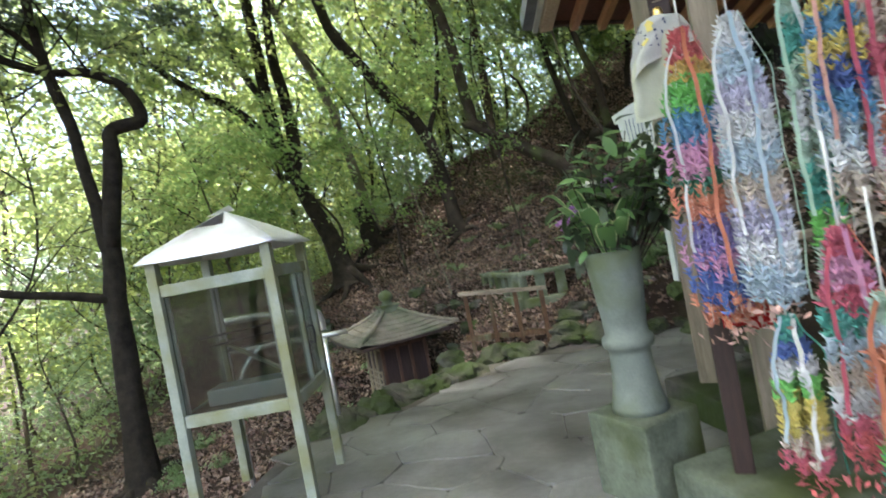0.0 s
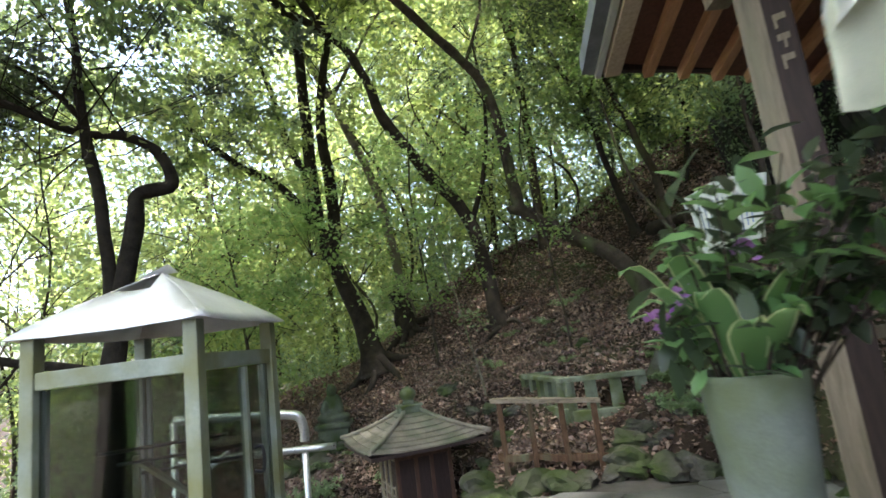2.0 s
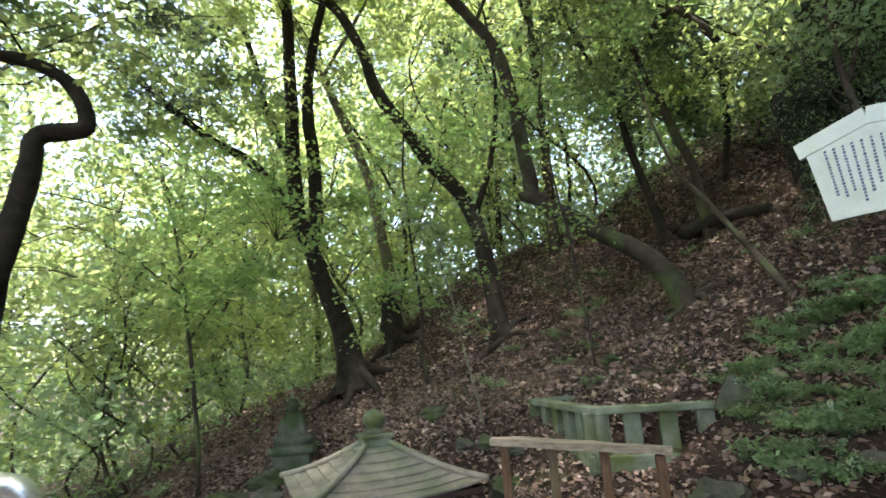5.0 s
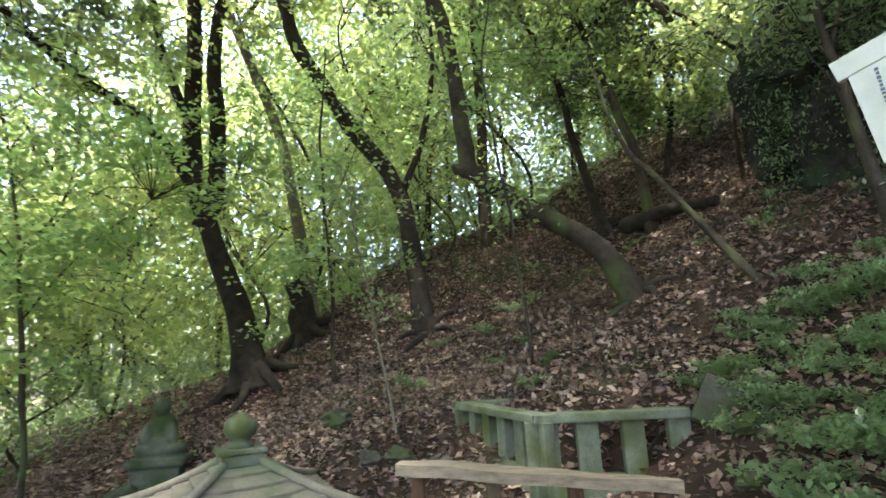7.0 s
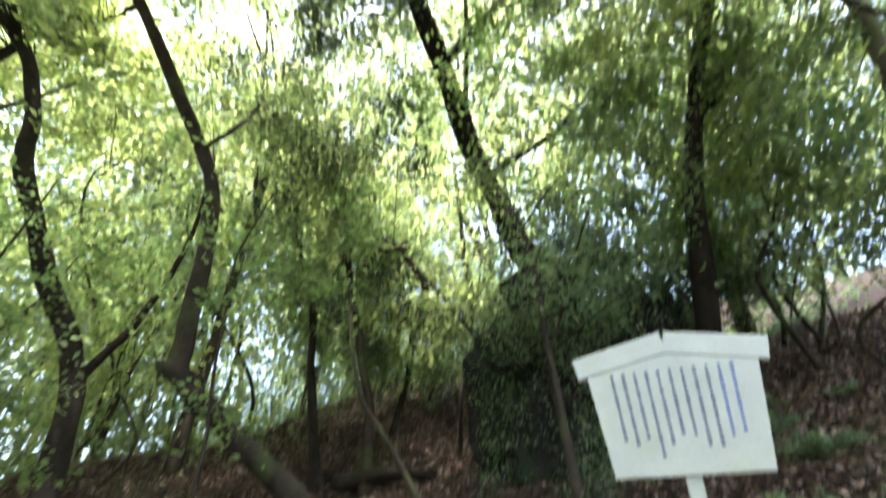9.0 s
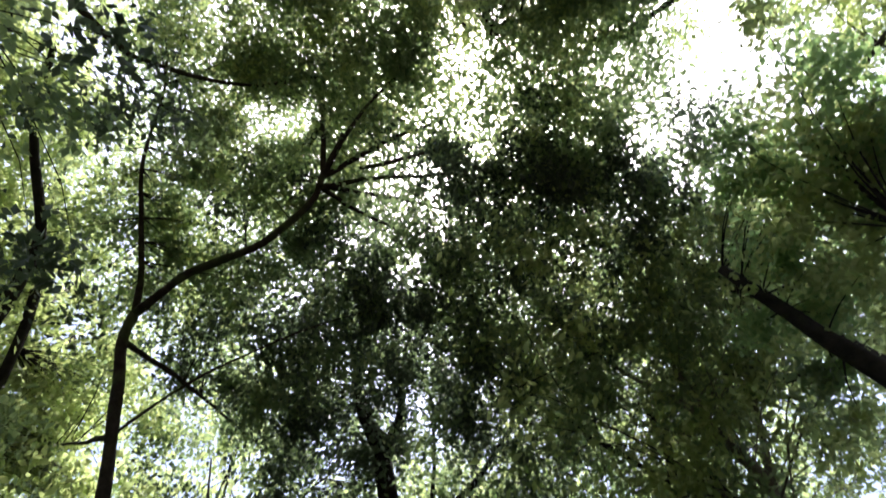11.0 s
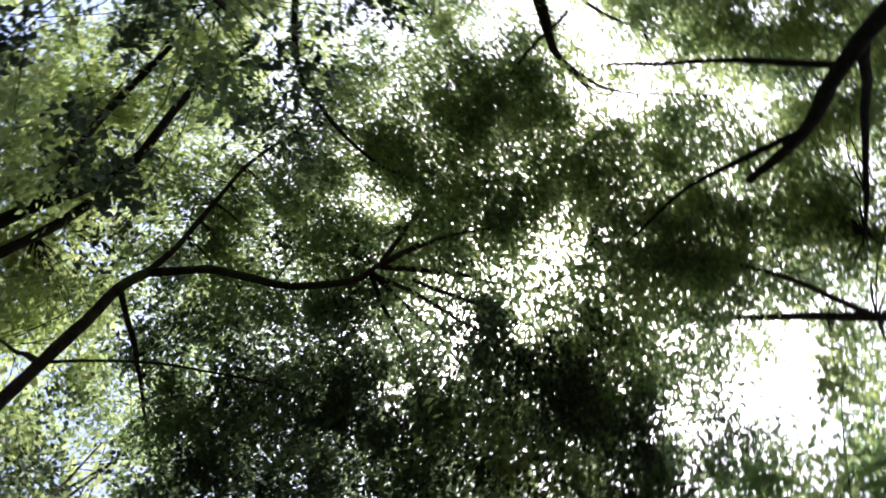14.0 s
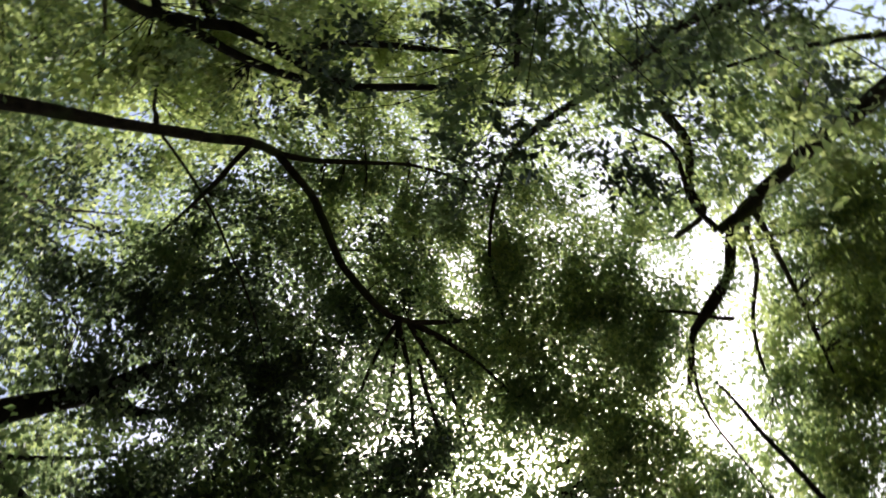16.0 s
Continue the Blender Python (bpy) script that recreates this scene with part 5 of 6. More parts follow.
# ---- sign board ----
def sign_board():
    a, b = Vector((2.28, 7.66, 0)), Vector((2.85, 6.88, 0))
    mid, d = (a + b) / 2, (b - a).normalized()
    zg = height(mid.x, mid.y)
    top = thing("notice_board", "white wooden notice board with a gabled cap on a white post", "sign", (mid.x, mid.y, zg), math.degrees(math.atan2(d.y, d.x)))
    w = (b - a).length / 2

    def plate(pts, depth, y):
        bm = bmesh.new()
        f = bm.faces.new([bm.verts.new((x, y, z - zg)) for x, z in pts])
        r = bmesh.ops.extrude_face_region(bm, geom=[f])
        for v in r["geom"]:
            if isinstance(v, bmesh.types.BMVert):
                v.co.y += depth
        bmesh.ops.recalc_face_normals(bm, faces=bm.faces)
        return bm

    part("board", plate([(-0.36, 2.16), (0.36, 2.16), (w - 0.045, 2.73), (0, 2.82), (-w + 0.045, 2.73)], 0.03, 0.0), WHITE_BOARD, top)
    for s in (-1, 1):
        part("cap", beam((s * (w + 0.015), 0.01, 2.755 - zg), (0, 0.01, 2.86 - zg), 0.035, 0.13, 0.006), WHITE_BOARD, top)
    part("post", boxed((0.075, 0.06, 2.6 - zg + 0.2), (0, 0.062, (2.6 - zg - 0.2) / 2), bevel=0.006), WHITE_BOARD, top)
    g = np.random.default_rng(8)
    for k in range(11):
        x = 0.31 - 0.062 * k
        bm, z = bmesh.new(), 2.70
        low = 2.24 + 0.14 * g.random() if k not in (0, 10) else 2.35
        while z > low:
            h = 0.012 + 0.010 * g.random()
            box(bm, (0.013 + 0.008 * g.random(), 0.003, h), (x * (0.86 + 0.22 * (z - 2.16)), -0.0015, z - zg - h / 2))
            z -= h + 0.008
        tagged(part("writing", bm, INK_BLUE if k < 2 else INK, top, "column of small unreadable writing"), kind="stuff")


sign_board()


# ---- stone vase with flowers ----
def vase():
    top = thing("stone_vase", "tall grey-green stone flower vase on a square plinth", "vase", (0.655, 2.63, terrace(2.63)))
    z0 = terrace(2.63)
    bm = turned([(0.135, 0.53), (0.13, 0.56), (0.115, 0.62), (0.102, 0.72), (0.098, 0.81), (0.098, 0.835), (0.118, 0.845), (0.125, 0.868), (0.12, 0.892), (0.102, 0.905), (0.105, 0.98), (0.118, 1.12), (0.134, 1.30), (0.137, 1.315), (0.131, 1.318), (0.118, 1.30), (0.11, 1.20), (0.10, 1.12), (0.002, 1.11)], 40)
    bm.transform(Matrix.Translation((0, 0, -z0)))
    part("body", bm, VASE_STONE, top)
    bm = boxed((0.37, 0.37, 0.53 - z0), (0, 0, (0.53 - z0) / 2), (0, 0, 31), bevel=0.018)
    for v in bm.verts:
        v.co += noise.noise_vector(v.co * 6) * 0.008
    part("plinth", bm, GREEN_STONE, top)


vase()


def bouquet():
    z0 = 1.24
    top = thing("flower_arrangement", "leafy hosta and purple flower arrangement in a stone vase", "flowers", (0.655, 2.63, z0))
    g = np.random.default_rng(21)
    cs, ss = [], []
    for k in range(40):
        a, ln = k * 2.4, 0.20 + 0.46 * g.random()
        out = 0.18 + 0.36 * g.random()
        tip = Vector((math.cos(a) * out * 0.7 + 0.14, math.sin(a) * out * 0.6 - 0.02, ln))
        foot = Vector((math.cos(a) * 0.05, math.sin(a) * 0.05, -0.1))
        line = smooth_line([foot, foot.lerp(tip, 0.5) + Vector((0, 0, 0.06)), tip], 6)
        part("stem", tube(bmesh.new(), line, taper(len(line), 0.005, 0.002), 5), BARK, top)
        for p in line[6:]:
            for _ in range(2):
                cs.append(tuple(p + Vector(g.normal(size=3)) * 0.045))
                ss.append(0.07 + 0.05 * g.random())
    ob = new("foliage", broad_leaves("foliage", cs, ss, [LEAF_DARK, LEAF_DARK, HOSTA], g, 0.25, 0.5, pick=g.integers(0, 3, len(cs))))
    ob.parent = top
    # broad hosta leaves with pale margins
    for k in range(13):
        a = 1.9 + k * 0.36
        ln, rise = 0.19 + 0.10 * g.random(), 0.06 + 0.20 * g.random()
        bm = bmesh.new()
        rows = []
        for i in range(9):
            f = i / 8
            w = 0.046 * math.sin(math.pi * min(1, f * 0.93 + 0.07)) ** 0.8 + 0.001
            r = 0.04 + ln * f
            z = 0.04 + (0.10 + rise) * math.sin(f * 1.75)
            row = []
            for u in (-1, -0.86, 0, 0.86, 1):
                row.append(bm.verts.new((math.cos(a) * r - math.sin(a) * u * w, math.sin(a) * r + math.cos(a) * u * w, z + 0.4 * abs(u) * w + 0.01 * math.sin(f * 9 + u))))
            rows.append(row)
        for r0, r1 in zip(rows, rows[1:]):
            for j in range(4):
                f = bm.faces.new((r0[j], r0[j + 1], r1[j + 1], r1[j]))
                f.smooth, f.material_index = True, 1 if j in (0, 3) else 0
        part("hosta_leaf", bm, [HOSTA, HOSTA_EDGE], top, "broad green leaf with a pale margin")
    for k, (x, y, z, mat) in enumerate([(-0.16, -0.05, 0.30, PURPLE), (0.02, -0.08, 0.40, PURPLE), (-0.07, -0.1, 0.40, WHITE_PETAL), (-0.2, 0.05, 0.24, PURPLE)]):
        n = 12
        c = g.normal(size=(n, 3)) * 0.018 + (x, y, z)
        ob = tagged(new("flower", leaf_mesh("flower", c, 0.02 + 0.02 * g.random(n), [mat], g, 0, 0.7)), kind="stuff")
        ob.parent = top


bouquet()


# ---- the hall: posts, eaves, steps ----
def hall():
    top = thing("hall", "open-fronted wooden hall with orange rafters and grey tiled eaves", "hall", (1.4, 3.6, terrace(3.6)))
    o = Matrix.Translation(-top.location)

    def put(name, bm, mat, label=""):
        bm.transform(o)
        return part(name, bm, mat, top, label)

    def zroof(y):
        return 3.16 + 0.16 * (4.6 - y)

    # corner post: pale timber; a dark piece added beside it stands for its darker face
    put("corner_post", boxed((0.11, 0.075, 3.3), (1.37, 3.59, 1.75), (0, 0, -28), 0.006), POST_WOOD)
    put("post_dark_face", boxed((0.11, 0.10, 3.3), (1.465, 3.545, 1.75), (0, 0, -28), 0.006), DARK_WOOD)
    put("front_post", boxed((0.12, 0.12, 3.4), (1.30, 2.66, 1.85), (0, 0, -20), 0.006), POST_WOOD)
    put("front_post", boxed((0.12, 0.12, 3.6), (2.1, -0.6, 1.9), (0, 0, 0), 0.006), POST_WOOD)
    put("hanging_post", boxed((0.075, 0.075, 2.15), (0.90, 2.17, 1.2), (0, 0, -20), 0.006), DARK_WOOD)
    for z in (1.30, 1.08):
        put("side_rail", beam((1.43, 3.63, z), (3.2, 4.3, z), 0.09, 0.05), POST_WOOD if z > 1.2 else PALE_WOOD)
    put("head_beam", beam((1.30, 3.75, 3.06), (1.95, -1.2, 3.45), 0.12, 0.16), POST_WOOD)
    put("head_beam", beam((1.2, 3.62, 3.12), (4.2, 4.6, 3.12), 0.12, 0.16), POST_WOOD)
    x = 0.93
    for k in range(13):
        y0 = 4.50 + 0.36 * (x - 0.86)
        bm = beam((x, y0, zroof(y0) - 0.05), (x + 0.16, -2.0, zroof(-2.0) - 0.05), 0.105 if k == 0 else 0.065, 0.09 if k == 0 else 0.075, 0.006)
        put("rafter", bm, PALE_WOOD if k == 0 else RAFTER_WOOD)
        x += 0.255
    def sheet(name, x0, x1, dz, thick, mat):
        bm = bmesh.new()
        v = []
        for xx, yy in ((x0, 4.55 + 0.36 * (x0 - 0.86)), (x1, 4.55 + 0.36 * (x1 - 0.86)), (x1 + 0.16, -2.2), (x0 + 0.16, -2.2)):
            v.append(bm.verts.new((xx, yy, zroof(yy) + dz)))
        f = bm.faces.new(v)
        r = bmesh.ops.extrude_face_region(bm, geom=[f])
        for g in r["geom"]:
            if isinstance(g, bmesh.types.BMVert):
                g.co.z += thick
        bmesh.ops.recalc_face_normals(bm, faces=bm.faces)
        put(name, bm, mat)

    sheet("roof_boarding", 0.86, 4.3, 0.0, 0.02, RED_WOOD)
    sheet("white_verge_strip", 0.822, 0.862, -0.075, 0.07, WHITE_BOARD)
    sheet("roof_tiles", 0.74, 4.32, 0.025, 0.05, TILE)
    sheet("verge_tiles", 0.735, 0.82, -0.05, 0.12, TILE)
    put("eaves_fascia", beam((0.88, 4.52, zroof(4.5) - 0.02), (4.2, 5.7, zroof(4.5) - 0.02), 0.05, 0.06), DARK_WOOD)
    put("back_wall", boxed((0.1, 6.2, 3.4), (4.3, 1.4, 1.75), bevel=0.01), RED_WOOD)
    put("plank_wall", boxed((2.6, 0.1, 3.4), (3.1, -2.0, 1.75), bevel=0.01), RED_WOOD)
    g = np.random.default_rng(5)
    for zc, hh in ((2.62, 0.46), (1.98, 0.26)):
        bm = bmesh.new()
        for k in range(3 if hh > 0.3 else 5):
            box(bm, (0.05, 0.003, 0.03), (0, -0.052, 0.14 - 0.1 * k))
            box(bm, (0.012, 0.003, 0.07), (-0.018 + 0.02 * (k % 2), -0.055, 0.12 - 0.1 * k))
        bm.transform(pose(1.465, 3.545, zc, 0, 0, -28))
        put("writing", bm, POST_WOOD, "faded unreadable lettering on the dark face of the post")


hall()
step = part("stone_step", boxed((1.7, 2.0, 0.42), (0, 0, 0), bevel=0.025), GREEN_STONE)
step.matrix_basis = pose(1.80, 1.67, terrace(1.7) + 0.01, 0, 0, 20)
tagged(step, "mossy stone block step in front of the hall", "step")
step = part("stone_step", boxed((1.9, 1.4, 0.25), (0, 0, 0), bevel=0.025), ROCK)
step.matrix_basis = pose(2.2, 3.3, terrace(3.2) + 0.06, 0, 0, 10)
tagged(step, "low dark stone slab under the hall posts", "step")


# ---- strings of folded paper cranes ----
CRANE = [(0, 0.012, -0.012), (0, -0.012, -0.012), (0.046, 0, 0.034), (-0.046, 0, 0.034), (0, 0.034, 0.046), (0, -0.034, 0.046), (0, 0, 0.016)]
FOLDS = ((0, 2, 1), (0, 1, 3), (0, 6, 2), (1, 2, 6), (0, 3, 6), (1, 6, 3), (0, 4, 6), (1, 6, 5))
FOLDED = {}


def folded_crane(key):
    """One paper crane of a colour, its mesh shared by all of that colour."""
    if key not in FOLDED:
        me = bpy.data.meshes.new("paper_crane")
        me.from_pydata(CRANE, [], FOLDS)
        me.materials.append(PAPER[key])
        FOLDED[key] = me
    return FOLDED[key]


def crane_strand(length, colours, rng, spread):
    """One thread of paper cranes, each with two wings, a neck and a tail."""
    bm = bmesh.new()
    n = int(length / 0.0165)
    bend = [rng.normal() * spread for _ in range(2)]
    for i in range(n):
        f = i / n
        z = -0.0165 * i
        ox, oy = bend[0] * math.sin(f * 2.6) + rng.normal() * 0.004, bend[1] * math.sin(f * 2.6) + rng.normal() * 0.004
        m = Matrix.Translation((ox, oy, z)) @ pose(0, 0, 0, rng.normal() * 13, rng.normal() * 13, rng.uniform(0, 360)) @ Matrix.Scale(0.36 + 0.16 * rng.random(), 4)
        v = [bm.verts.new(m @ Vector(p)) for p in CRANE]
        c = colours[min(len(colours) - 1, int(f * len(colours) + rng.normal() * 0.16) if f * len(colours) > 0.3 else 0)]
        for a in FOLDS:
            bm.faces.new([v[q] for q in a]).material_index = c
    return bm


def crane_bundle(at, length, width, colours, strands, seed, label, ribbon=None, tail=None):
    rng = np.random.default_rng(seed)
    top = thing("paper_crane_bundle", label, "paper cranes", at, group="bundles of paper cranes")
    mats = [PAPER[c] for c in dict.fromkeys(colours)]
    order = [list(dict.fromkeys(colours)).index(c) for c in colours]
    singles = [] if seed > 1 else sorted(range(strands * 2 // 3, strands), key=lambda k: -math.cos(k * 2.4 - 4.25))[:5]
    for k in range(strands):
        a, r = k * 2.4, width * math.sqrt((k + 0.5) / strands)
        ln = length * (0.93 + 0.08 * rng.random())

        def fan(z):
            pull = min(1.0, 0.30 - z / (0.30 * length) * 0.7)
            return Vector((math.cos(a) * r * pull, math.sin(a) * r * pull, 0))

        if k in singles:
            bm = tube(bmesh.new(), [fan(-ln * i / 6) + Vector((0, 0, -ln * i / 6)) for i in range(7)], [0.001] * 7, 4)
            thread = part("strand", bm, CLOTH, top)
            for i in range(int(ln / 0.0165)):
                z = -0.0165 * i
                f = i * 0.0165 / ln
                key = colours[min(len(colours) - 1, int(f * len(colours) + rng.normal() * 0.16) if f * len(colours) > 0.3 else 0)]
                ob = new("paper_crane", folded_crane(key))
                ob.parent = thread
                ob.matrix_basis = Matrix.Translation(fan(z) + Vector((rng.normal() * 0.004, rng.normal() * 0.004, z))) @ pose(0, 0, 0, rng.normal() * 13, rng.normal() * 13, rng.uniform(0, 360)) @ Matrix.Scale(0.36 + 0.16 * rng.random(), 4)
            continue
        bm = crane_strand(ln, order, rng, 0.012)
        for v in bm.verts:
            v.co += fan(v.co.z)
        tagged(part("strand", bm, mats, top), kind="stuff")
    if ribbon:
        for k in range(3):
            a = 3.6 + k * 0.9
            bm = bmesh.new()
            prev = None
            for i in range(34):
                f = i / 33
                x, y = math.cos(a) * (width + 0.015) * min(1, 0.3 + f * 3), math.sin(a) * (width + 0.015) * min(1, 0.3 + f * 3)
                s = 0.014 * math.sin(f * 11 + 2.1 * k + seed) + 0.006 * math.sin(f * 31 + k)
                row = [bm.verts.new((x + s - math.sin(a) * w, y + s + math.cos(a) * w, 0.02 - f * length * (0.75 + 0.12 * k))) for w in (-0.007, 0.007)]
                if prev:
                    bm.faces.new((prev[0], prev[1], row[1], row[0])).smooth = True
                prev = row
            bmesh.ops.solidify(bm, geom=bm.faces, thickness=0.001)
            part("ribbon", bm, PAPER[ribbon[k % len(ribbon)]], top)
    bm = bmesh.new()
    tube(bm, [(0, 0, 0.30), (0, 0, -0.02)], [0.004, 0.004], 6)
    part("hanging_cord", bm, CLOTH, top)
    if tail:
        n = 40
        c = rng.normal(size=(n, 3)) * (width * 0.6, width * 0.6, 0.03) + (0, 0, -length - 0.01)
        ob = tagged(new("paper_tassel", leaf_mesh("paper_tassel", c, 0.03 + 0.025 * rng.random(n), [PAPER[tail]], rng, 0.6, 0.4)), kind="stuff")
        ob.parent = top


RAINBOW = ["red", "red", "yellow", "green", "green", "blue", "blue", "pink", "pink", "dark_green", "orange", "orange", "violet", "violet", "pink", "cobalt", "cobalt", "orange"]
crane_bundle((0.885, 2.0, 2.09), 1.08, 0.10, RAINBOW, 54, 1, "rainbow bundle of folded paper cranes hanging in bands of colour", ["white", "orange", "salmon"], "salmon")
crane_bundle((0.965, 1.82, 2.05), 0.97, 0.085, ["white", "pale_blue", "lilac", "white", "pale_blue", "sand", "lilac", "white", "pale_blue"], 40, 2, "pale blue and lilac bundle of folded paper cranes", ["white", "pale_blue", "mint"], "salmon")
crane_bundle((1.10, 1.72, 2.10), 1.0, 0.05, ["mint", "teal", "mint", "white", "mint", "teal", "green", "mint"], 12, 3, "mint green bundle of folded paper cranes", ["mint", "white", "mint"], "mint")
crane_bundle((1.16, 1.63, 2.12), 0.75, 0.07, ["blue", "lemon", "blue", "lemon", "cobalt", "blue", "pale_blue", "white", "sand"], 26, 4, "blue and yellow bundle of folded paper cranes", ["salmon", "crimson", "mint"], "sand")
crane_bundle((1.24, 1.54, 2.12), 0.8, 0.07, ["sand", "salmon", "sand", "crimson", "white", "orange", "pink", "salmon"], 24, 5, "sand and salmon bundle of folded paper cranes", ["crimson", "sand", "white"], "crimson")
crane_bundle((0.95, 1.77, 1.05), 0.52, 0.075, ["teal", "cobalt", "white", "green", "lemon", "lemon", "sand", "crimson"], 18, 6, "low-hanging bundle of teal and yellow paper cranes", ["pale_blue", "white", "teal"], "red")
crane_bundle((1.06, 1.62, 1.32), 0.72, 0.075, ["crimson", "pink", "crimson", "teal", "pale_blue", "sand", "white", "crimson", "red"], 18, 7, "low-hanging bundle of crimson and pink paper cranes", ["crimson", "pink", "orange"], "red")
crane_bundle((1.06, 1.49, 1.14), 0.58, 0.07, ["mint", "pale_blue", "orange", "orange", "sand", "salmon", "green", "teal"], 16, 8, "low-hanging bundle of orange and pale blue paper cranes", ["orange", "salmon", "mint"], "green")
rail = thing("hanging_rail", "round wooden rail from which the paper cranes hang", "rail", (1.08, 1.75, 2.38))
bm = tube(bmesh.new(), [(-0.26, 0.38, 0), (0.5, -0.72, 0.03)], [0.022, 0.022], 10)
part("pole", bm, DARK_WOOD, rail)
bm = tube(bmesh.new(), [(0.38, -0.54, 0.02), (0.42, -0.35, 1.0)], [0.01, 0.01], 8)
part("rope", bm, BLACK_IRON, rail)


def draped(name, label, at, turn, w, h, mat, seed, curve=0.05):
    """A folded cloth hanging down with soft creases."""
    bm = bmesh.new()
    grid = []
    for i in range(15):
        f = i / 14
        row = []
        for j in range(13):
            u = j / 12 * 2 - 1
            ww = w * (0.80 + 0.20 * min(1, f * 2.2)) * (1 + 0.10 * f)
            y = curve * math.sin(u * 4.5 + f * 2 + seed) * (0.3 + f) + 0.02 * noise.noise(Vector((u * 3, f * 4, seed)))
            row.append(bm.verts.new((u * ww / 2, y, -h * f - 0.03 * u * u * (1 - f) + 0.02 * noise.noise(Vector((u * 2, 1, seed))) * f)))
        grid.append(row)
    for a, b in zip(grid, grid[1:]):
        for j in range(12):
            bm.faces.new((a[j], a[j + 1], b[j + 1], b[j])).smooth = True
    bmesh.ops.solidify(bm, geom=bm.faces, thickness=0.003)
    ob = part(name, bm, mat)
    ob.matrix_basis = pose(*at, 0, 0, turn)
    return tagged(ob, label, "cloth")


draped("hanging_cloth", "cream white cloth hanging from the rail below a bell", (0.815, 2.07, 2.14), -35, 0.20, 0.32, CREAM_CLOTH, 1, 0.02)
bib = draped("hanging_cloth", "white patterned cloth folded over the rail", (0.82, 2.045, 2.19), -35, 0.23, 0.15, CLOTH, 5, 0.03)
for v in bib.data.vertices:
    v.co.z -= 0.55 * max(0.0, -v.co.x) * min(1.0, -v.co.z / 0.05) if v.co.z < 0 else 0.0
g = np.random.default_rng(31)
for k in range(26):
    x, z = g.uniform(-0.08, 0.08), g.uniform(-0.11, -0.02)
    big = k > 22
    bm = boxed((0.03, 0.0012, 0.022) if big else (0.011, 0.0012, 0.004), bevel=0)
    ob = part("print", bm, PAPER["lemon"] if big else INK, bib, "yellow printed patch" if big else "")
    near = min(bib.data.vertices, key=lambda v: (v.co.x - x) ** 2 + (v.co.z - z) ** 2 + (0.0 if v.co.y < 0.01 else 0.001))
    ob.matrix_basis = Matrix.Translation(near.co + Vector((0, -0.003, 0))) @ near.normal.to_track_quat("Y", "Z").to_matrix().to_4x4() @ pose(0, 0, 0, 0, g.uniform(0, 180), 0)
draped("hanging_cloth", "long cream cloth strip tied among the cranes", (0.985, 1.88, 2.08), -30, 0.075, 0.50, CREAM_CLOTH, 3, 0.02)
draped("hanging_cloth", "red cloth banner behind the paper cranes", (0.98, 2.08, 1.75), -40, 0.16, 0.78, RED_CLOTH, 7, 0.015)
bell = part("bell", turned([(0.006, 0.055), (0.02, 0.05), (0.028, 0.03), (0.03, 0.01), (0.026, -0.012), (0.012, -0.024), (0.003, -0.027)][::-1], 20), GOLD)
bell.matrix_basis = pose(0.86, 2.10, 2.205) @ Matrix.Scale(0.62, 4)
tagged(bell, "small round golden bell above the white cloth", "bell")

# ---- rocks, edging and paving, piece by piece ----
rocks = []
for k in range(6):
    bm = block((0.74, 0.74, 0.46), 500 + k)
    me = bpy.data.meshes.new("rock")
    bm.to_mesh(me)
    bm.free()
    me.materials.append(ROCK)
    rocks.append(me)
g = np.random.default_rng(12)


def rock(x, y, size, label, dz=0.0, group=""):
    ob = new("rock", rocks[int(g.integers(6))])
    ob.matrix_basis = pose(x, y, height(x, y) + dz + size * 0.06, g.normal() * 9, g.normal() * 9, g.uniform(0, 360)) @ Matrix.Diagonal((size * g.uniform(0.8, 1.3), size * g.uniform(0.7, 1.1), size * g.uniform(0.8, 1.2), 1))
    tagged(ob, label, "rock", group)


for x, y, s in ((1.3, 11.5, 0.42), (-0.55, 10.6, 0.5), (-0.2, 10.2, 0.38), (-0.9, 10.9, 0.36), (2.05, 8.7, 0.34), (2.3, 9.1, 0.3), (-0.75, 8.5, 0.5), (-0.6, 9.2, 0.45), (-0.35, 9.7, 0.45), (1.5, 7.4, 0.3), (1.75, 8.3, 0.3), (1.85, 7.7, 0.34), (2.2, 7.5, 0.36), (1.6, 7.0, 0.36), (2.0, 7.1, 0.4), (-1.0, 10.3, 0.45)):
    rock(x, y, s, "grey rock half sunk in the slope", group="rocks on the slope")
for x, y, s in ((-0.42, 7.0, 1.0), (-0.02, 6.95, 0.7), (-0.72, 7.35, 0.8), (1.08, 7.15, 0.6), (1.15, 7.5, 0.7), (-0.55, 7.6, 0.7), (1.3, 7.9, 0.5), (-0.85, 6.6, 0.6)):
    rock(x, y, s, "large moss-covered rock below the wooden fence", 0.02, "mossy rocks below the fence")
for x, y, s in ((-4.6, 12.9, 0.9), (-3.9, 12.6, 0.8), (-5.1, 12.3, 1.0), (-4.3, 12.0, 0.8), (-1.5, 12.4, 0.7)):
    rock(x, y, s, "moss-covered boulder under the statue", group="mossy boulders")
for k in range(26):
    f = k / 25
    x, y = (-1.68 + 2.05 * f * 1.02, 4.55 + 2.2 * f * 1.05) if k < 18 else (0.1 + 0.26 * (k - 17), 6.82 + 0.08 * math.sin(k))
    rock(x - 0.05 + g.normal() * 0.03, y + 0.10 + g.normal() * 0.03, 0.34 + 0.2 * g.random(), "pale rough edging stone of the terrace", 0.04, "edging stones")
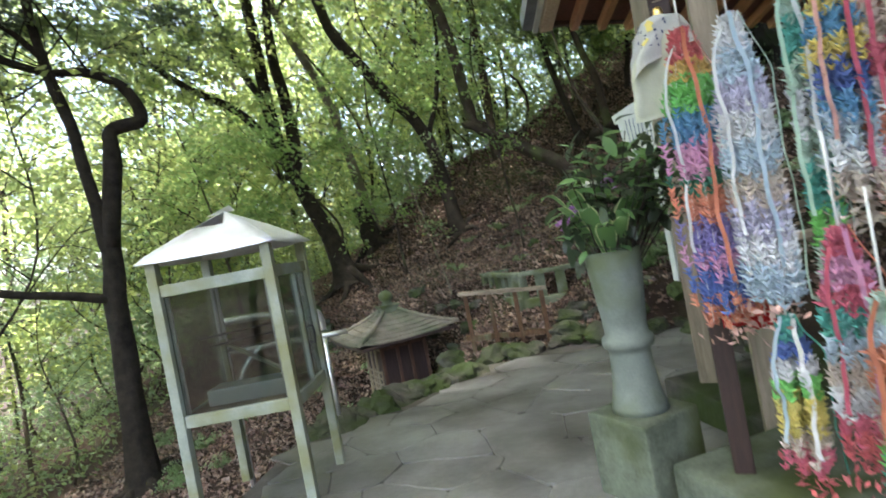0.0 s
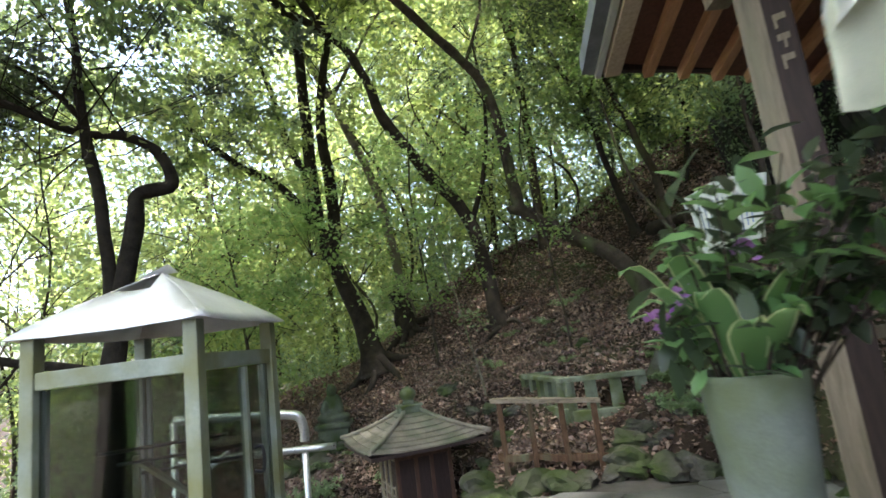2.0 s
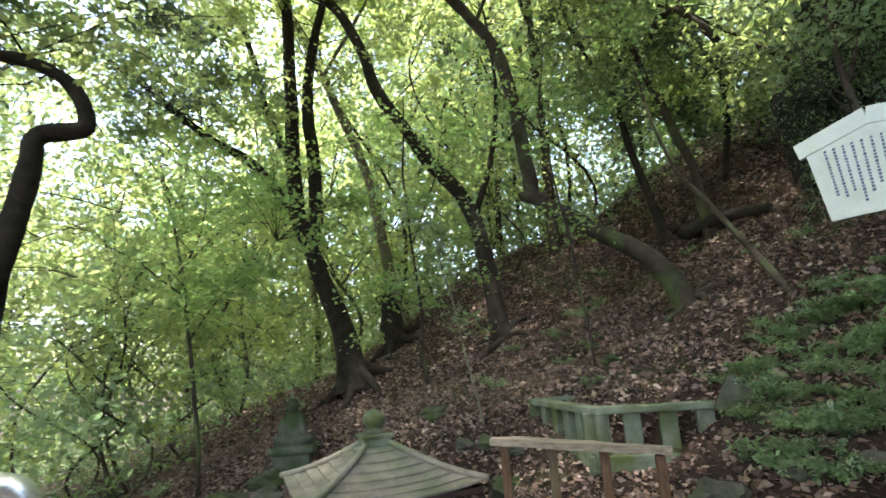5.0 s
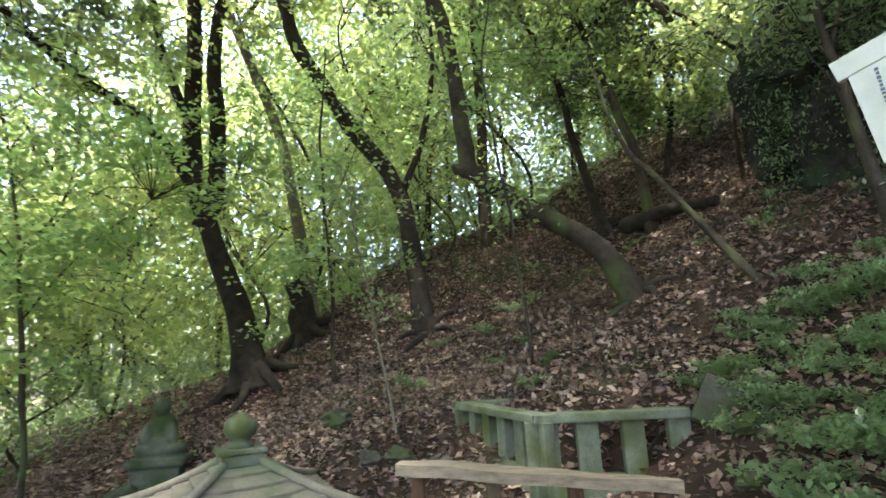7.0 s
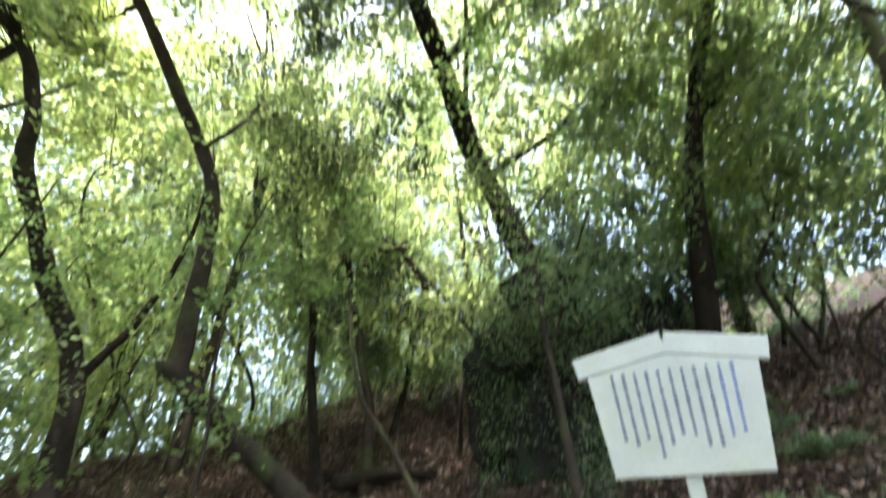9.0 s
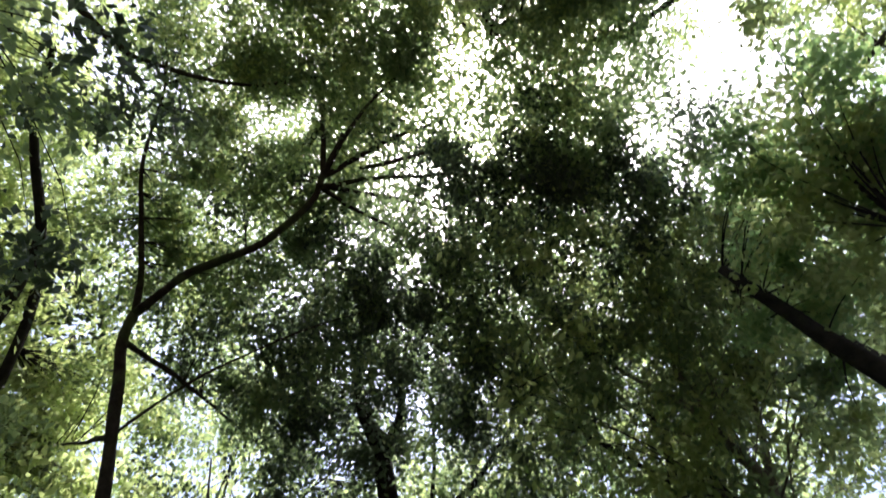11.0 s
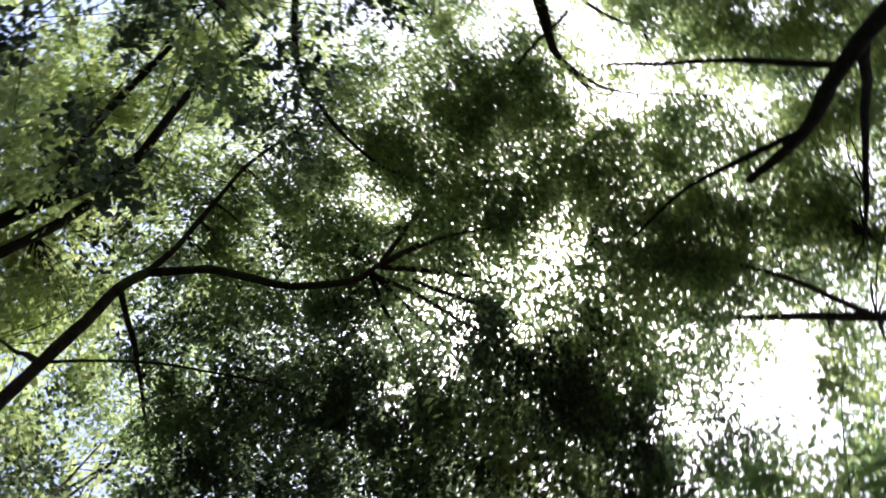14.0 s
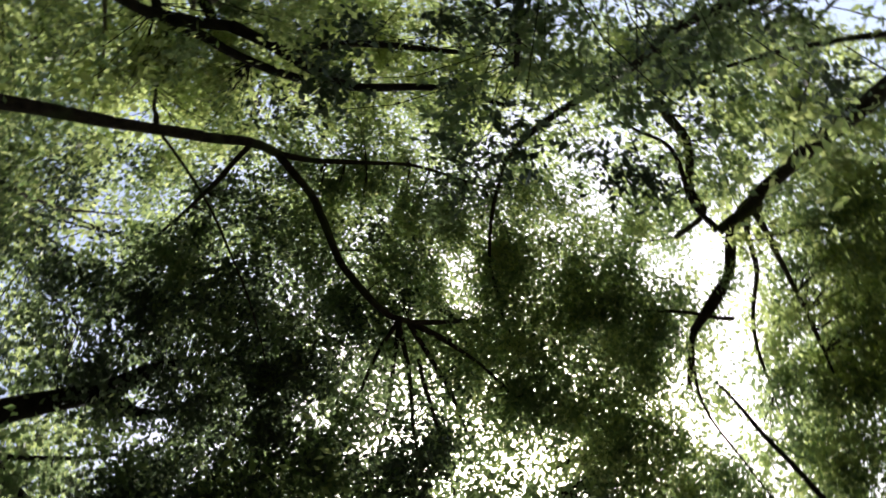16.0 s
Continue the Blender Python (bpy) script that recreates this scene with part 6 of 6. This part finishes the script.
for k in range(16):
    rock(2.35 + 0.25 * g.random(), 4.2 + 0.2 * k, 0.28 + 0.2 * g.random(), "dark stone in the low retaining edge", 0.0, "retaining stones")

floor = tagged(new("terrace_floor"), "terrace paved with irregular grey flagstones", "paving", kind="structure")
bm = bmesh.new()
xs, ys = np.arange(-1.85, 2.7, 0.35), np.arange(-3.2, 7.6, 0.35)
verts = {}
for i, x in enumerate(xs):
    for j, y in enumerate(ys):
        verts[i, j] = bm.verts.new((x, y, terrace(y) - 0.008))
for i in range(len(xs) - 1):
    for j in range(len(ys) - 1):
        if path_edge((xs[i] + xs[i + 1]) / 2, (ys[j] + ys[j + 1]) / 2) > -0.05:
            bm.faces.new((verts[i, j], verts[i + 1, j], verts[i + 1, j + 1], verts[i, j + 1]))
part("bedding", bm, JOINT, floor)
seeds = []
while len(seeds) < 330:
    p = (g.uniform(-2.1, 2.8), g.uniform(-3.4, 7.2))
    near = min(((p[0] - a) ** 2 + (p[1] - b) ** 2 for a, b in seeds), default=9.0)
    if near > (0.055 if g.random() < 0.02 else 0.11):
        seeds.append(p)
    elif g.random() < 0.002:
        break


def cell(k):
    """The ground nearer to one seed than to any other, as a polygon."""
    x, y = seeds[k]
    poly = [(x - 0.5, y - 0.5), (x + 0.5, y - 0.5), (x + 0.5, y + 0.5), (x - 0.5, y + 0.5)]
    for j, (a, b) in enumerate(seeds):
        dx, dy = a - x, b - y
        if j == k or dx * dx + dy * dy > 1.6:
            continue
        lim = (dx * (a + x) + dy * (b + y)) / 2
        out = []
        for p, q in zip(poly, poly[1:] + poly[:1]):
            sp, sq = dx * p[0] + dy * p[1] - lim, dx * q[0] + dy * q[1] - lim
            if sp <= 0:
                out.append(p)
            if sp * sq < 0:
                f = sp / (sp - sq)
                out.append((p[0] + (q[0] - p[0]) * f, p[1] + (q[1] - p[1]) * f))
        poly = out
        if len(poly) < 3:
            break
    return [Vector((*p, 0)) for p in poly]


for k in range(len(seeds)):
    q = cell(k)
    if len(q) < 3:
        continue
    mid = sum(q, Vector()) / len(q)
    if path_edge(mid.x, mid.y) < 0.12:
        continue
    ring = []
    for a, b in zip(q, q[1:] + q[:1]):
        if (b - a).length < 0.03:
            continue
        for f in (0.08, 0.36, 0.64, 0.92):
            p = a.lerp(b, f)
            wave = noise.noise_vector(Vector((p.x * 5, p.y * 5, 1))) * 0.022
            ring.append(p + Vector((wave.x, wave.y, 0)) + (mid - p).normalized() * (0.002 + 0.003 * noise.noise(p * 9)))
    if len(ring) < 6:
        continue
    bm = bmesh.new()
    rise, tx, ty = 0.002 + 0.005 * g.random(), g.normal() * 0.006, g.normal() * 0.006
    tops = [bm.verts.new((p.x, p.y, terrace(p.y) + rise + tx * (p.x - mid.x) + ty * (p.y - mid.y))) for p in [mid + (p - mid) * 0.985 for p in ring]]
    lows = [bm.verts.new((p.x, p.y, terrace(p.y) - 0.014)) for p in ring]
    bm.faces.new(tops)
    for i in range(len(ring)):
        bm.faces.new((lows[i], lows[(i + 1) % len(ring)], tops[(i + 1) % len(ring)], tops[i]))
    part("flagstone", bm, PAVING, floor)

# ---- small things left on the slope ----
bm = turned([(0.030, 0.0), (0.026, 0.03), (0.016, 0.09), (0.013, 0.12), (0.022, 0.15), (0.017, 0.185), (0.006, 0.20)], 10)
for v in bm.verts:
    v.co.x *= 0.55
    v.co.x += 0.012 * math.sin(v.co.z * 30)
strip = part("paper_strip", bm, CLOTH)
strip.matrix_basis = pose(2.35, 8.1, height(2.35, 8.1) + 0.005, 6, -8, 35)
tagged(strip, "small twisted white paper strip among the ferns", "paper strip")
slab = part("stone_slab", boxed((0.34, 0.07, 0.40), (0, 0, 0.17), bevel=0.02), ROCK)
slab.matrix_basis = pose(1.93, 9.0, height(1.93, 9.0) - 0.02, -24, 28, -20)
tagged(slab, "flat grey rock slab leaning beside the stone enclosure", "stone slab")
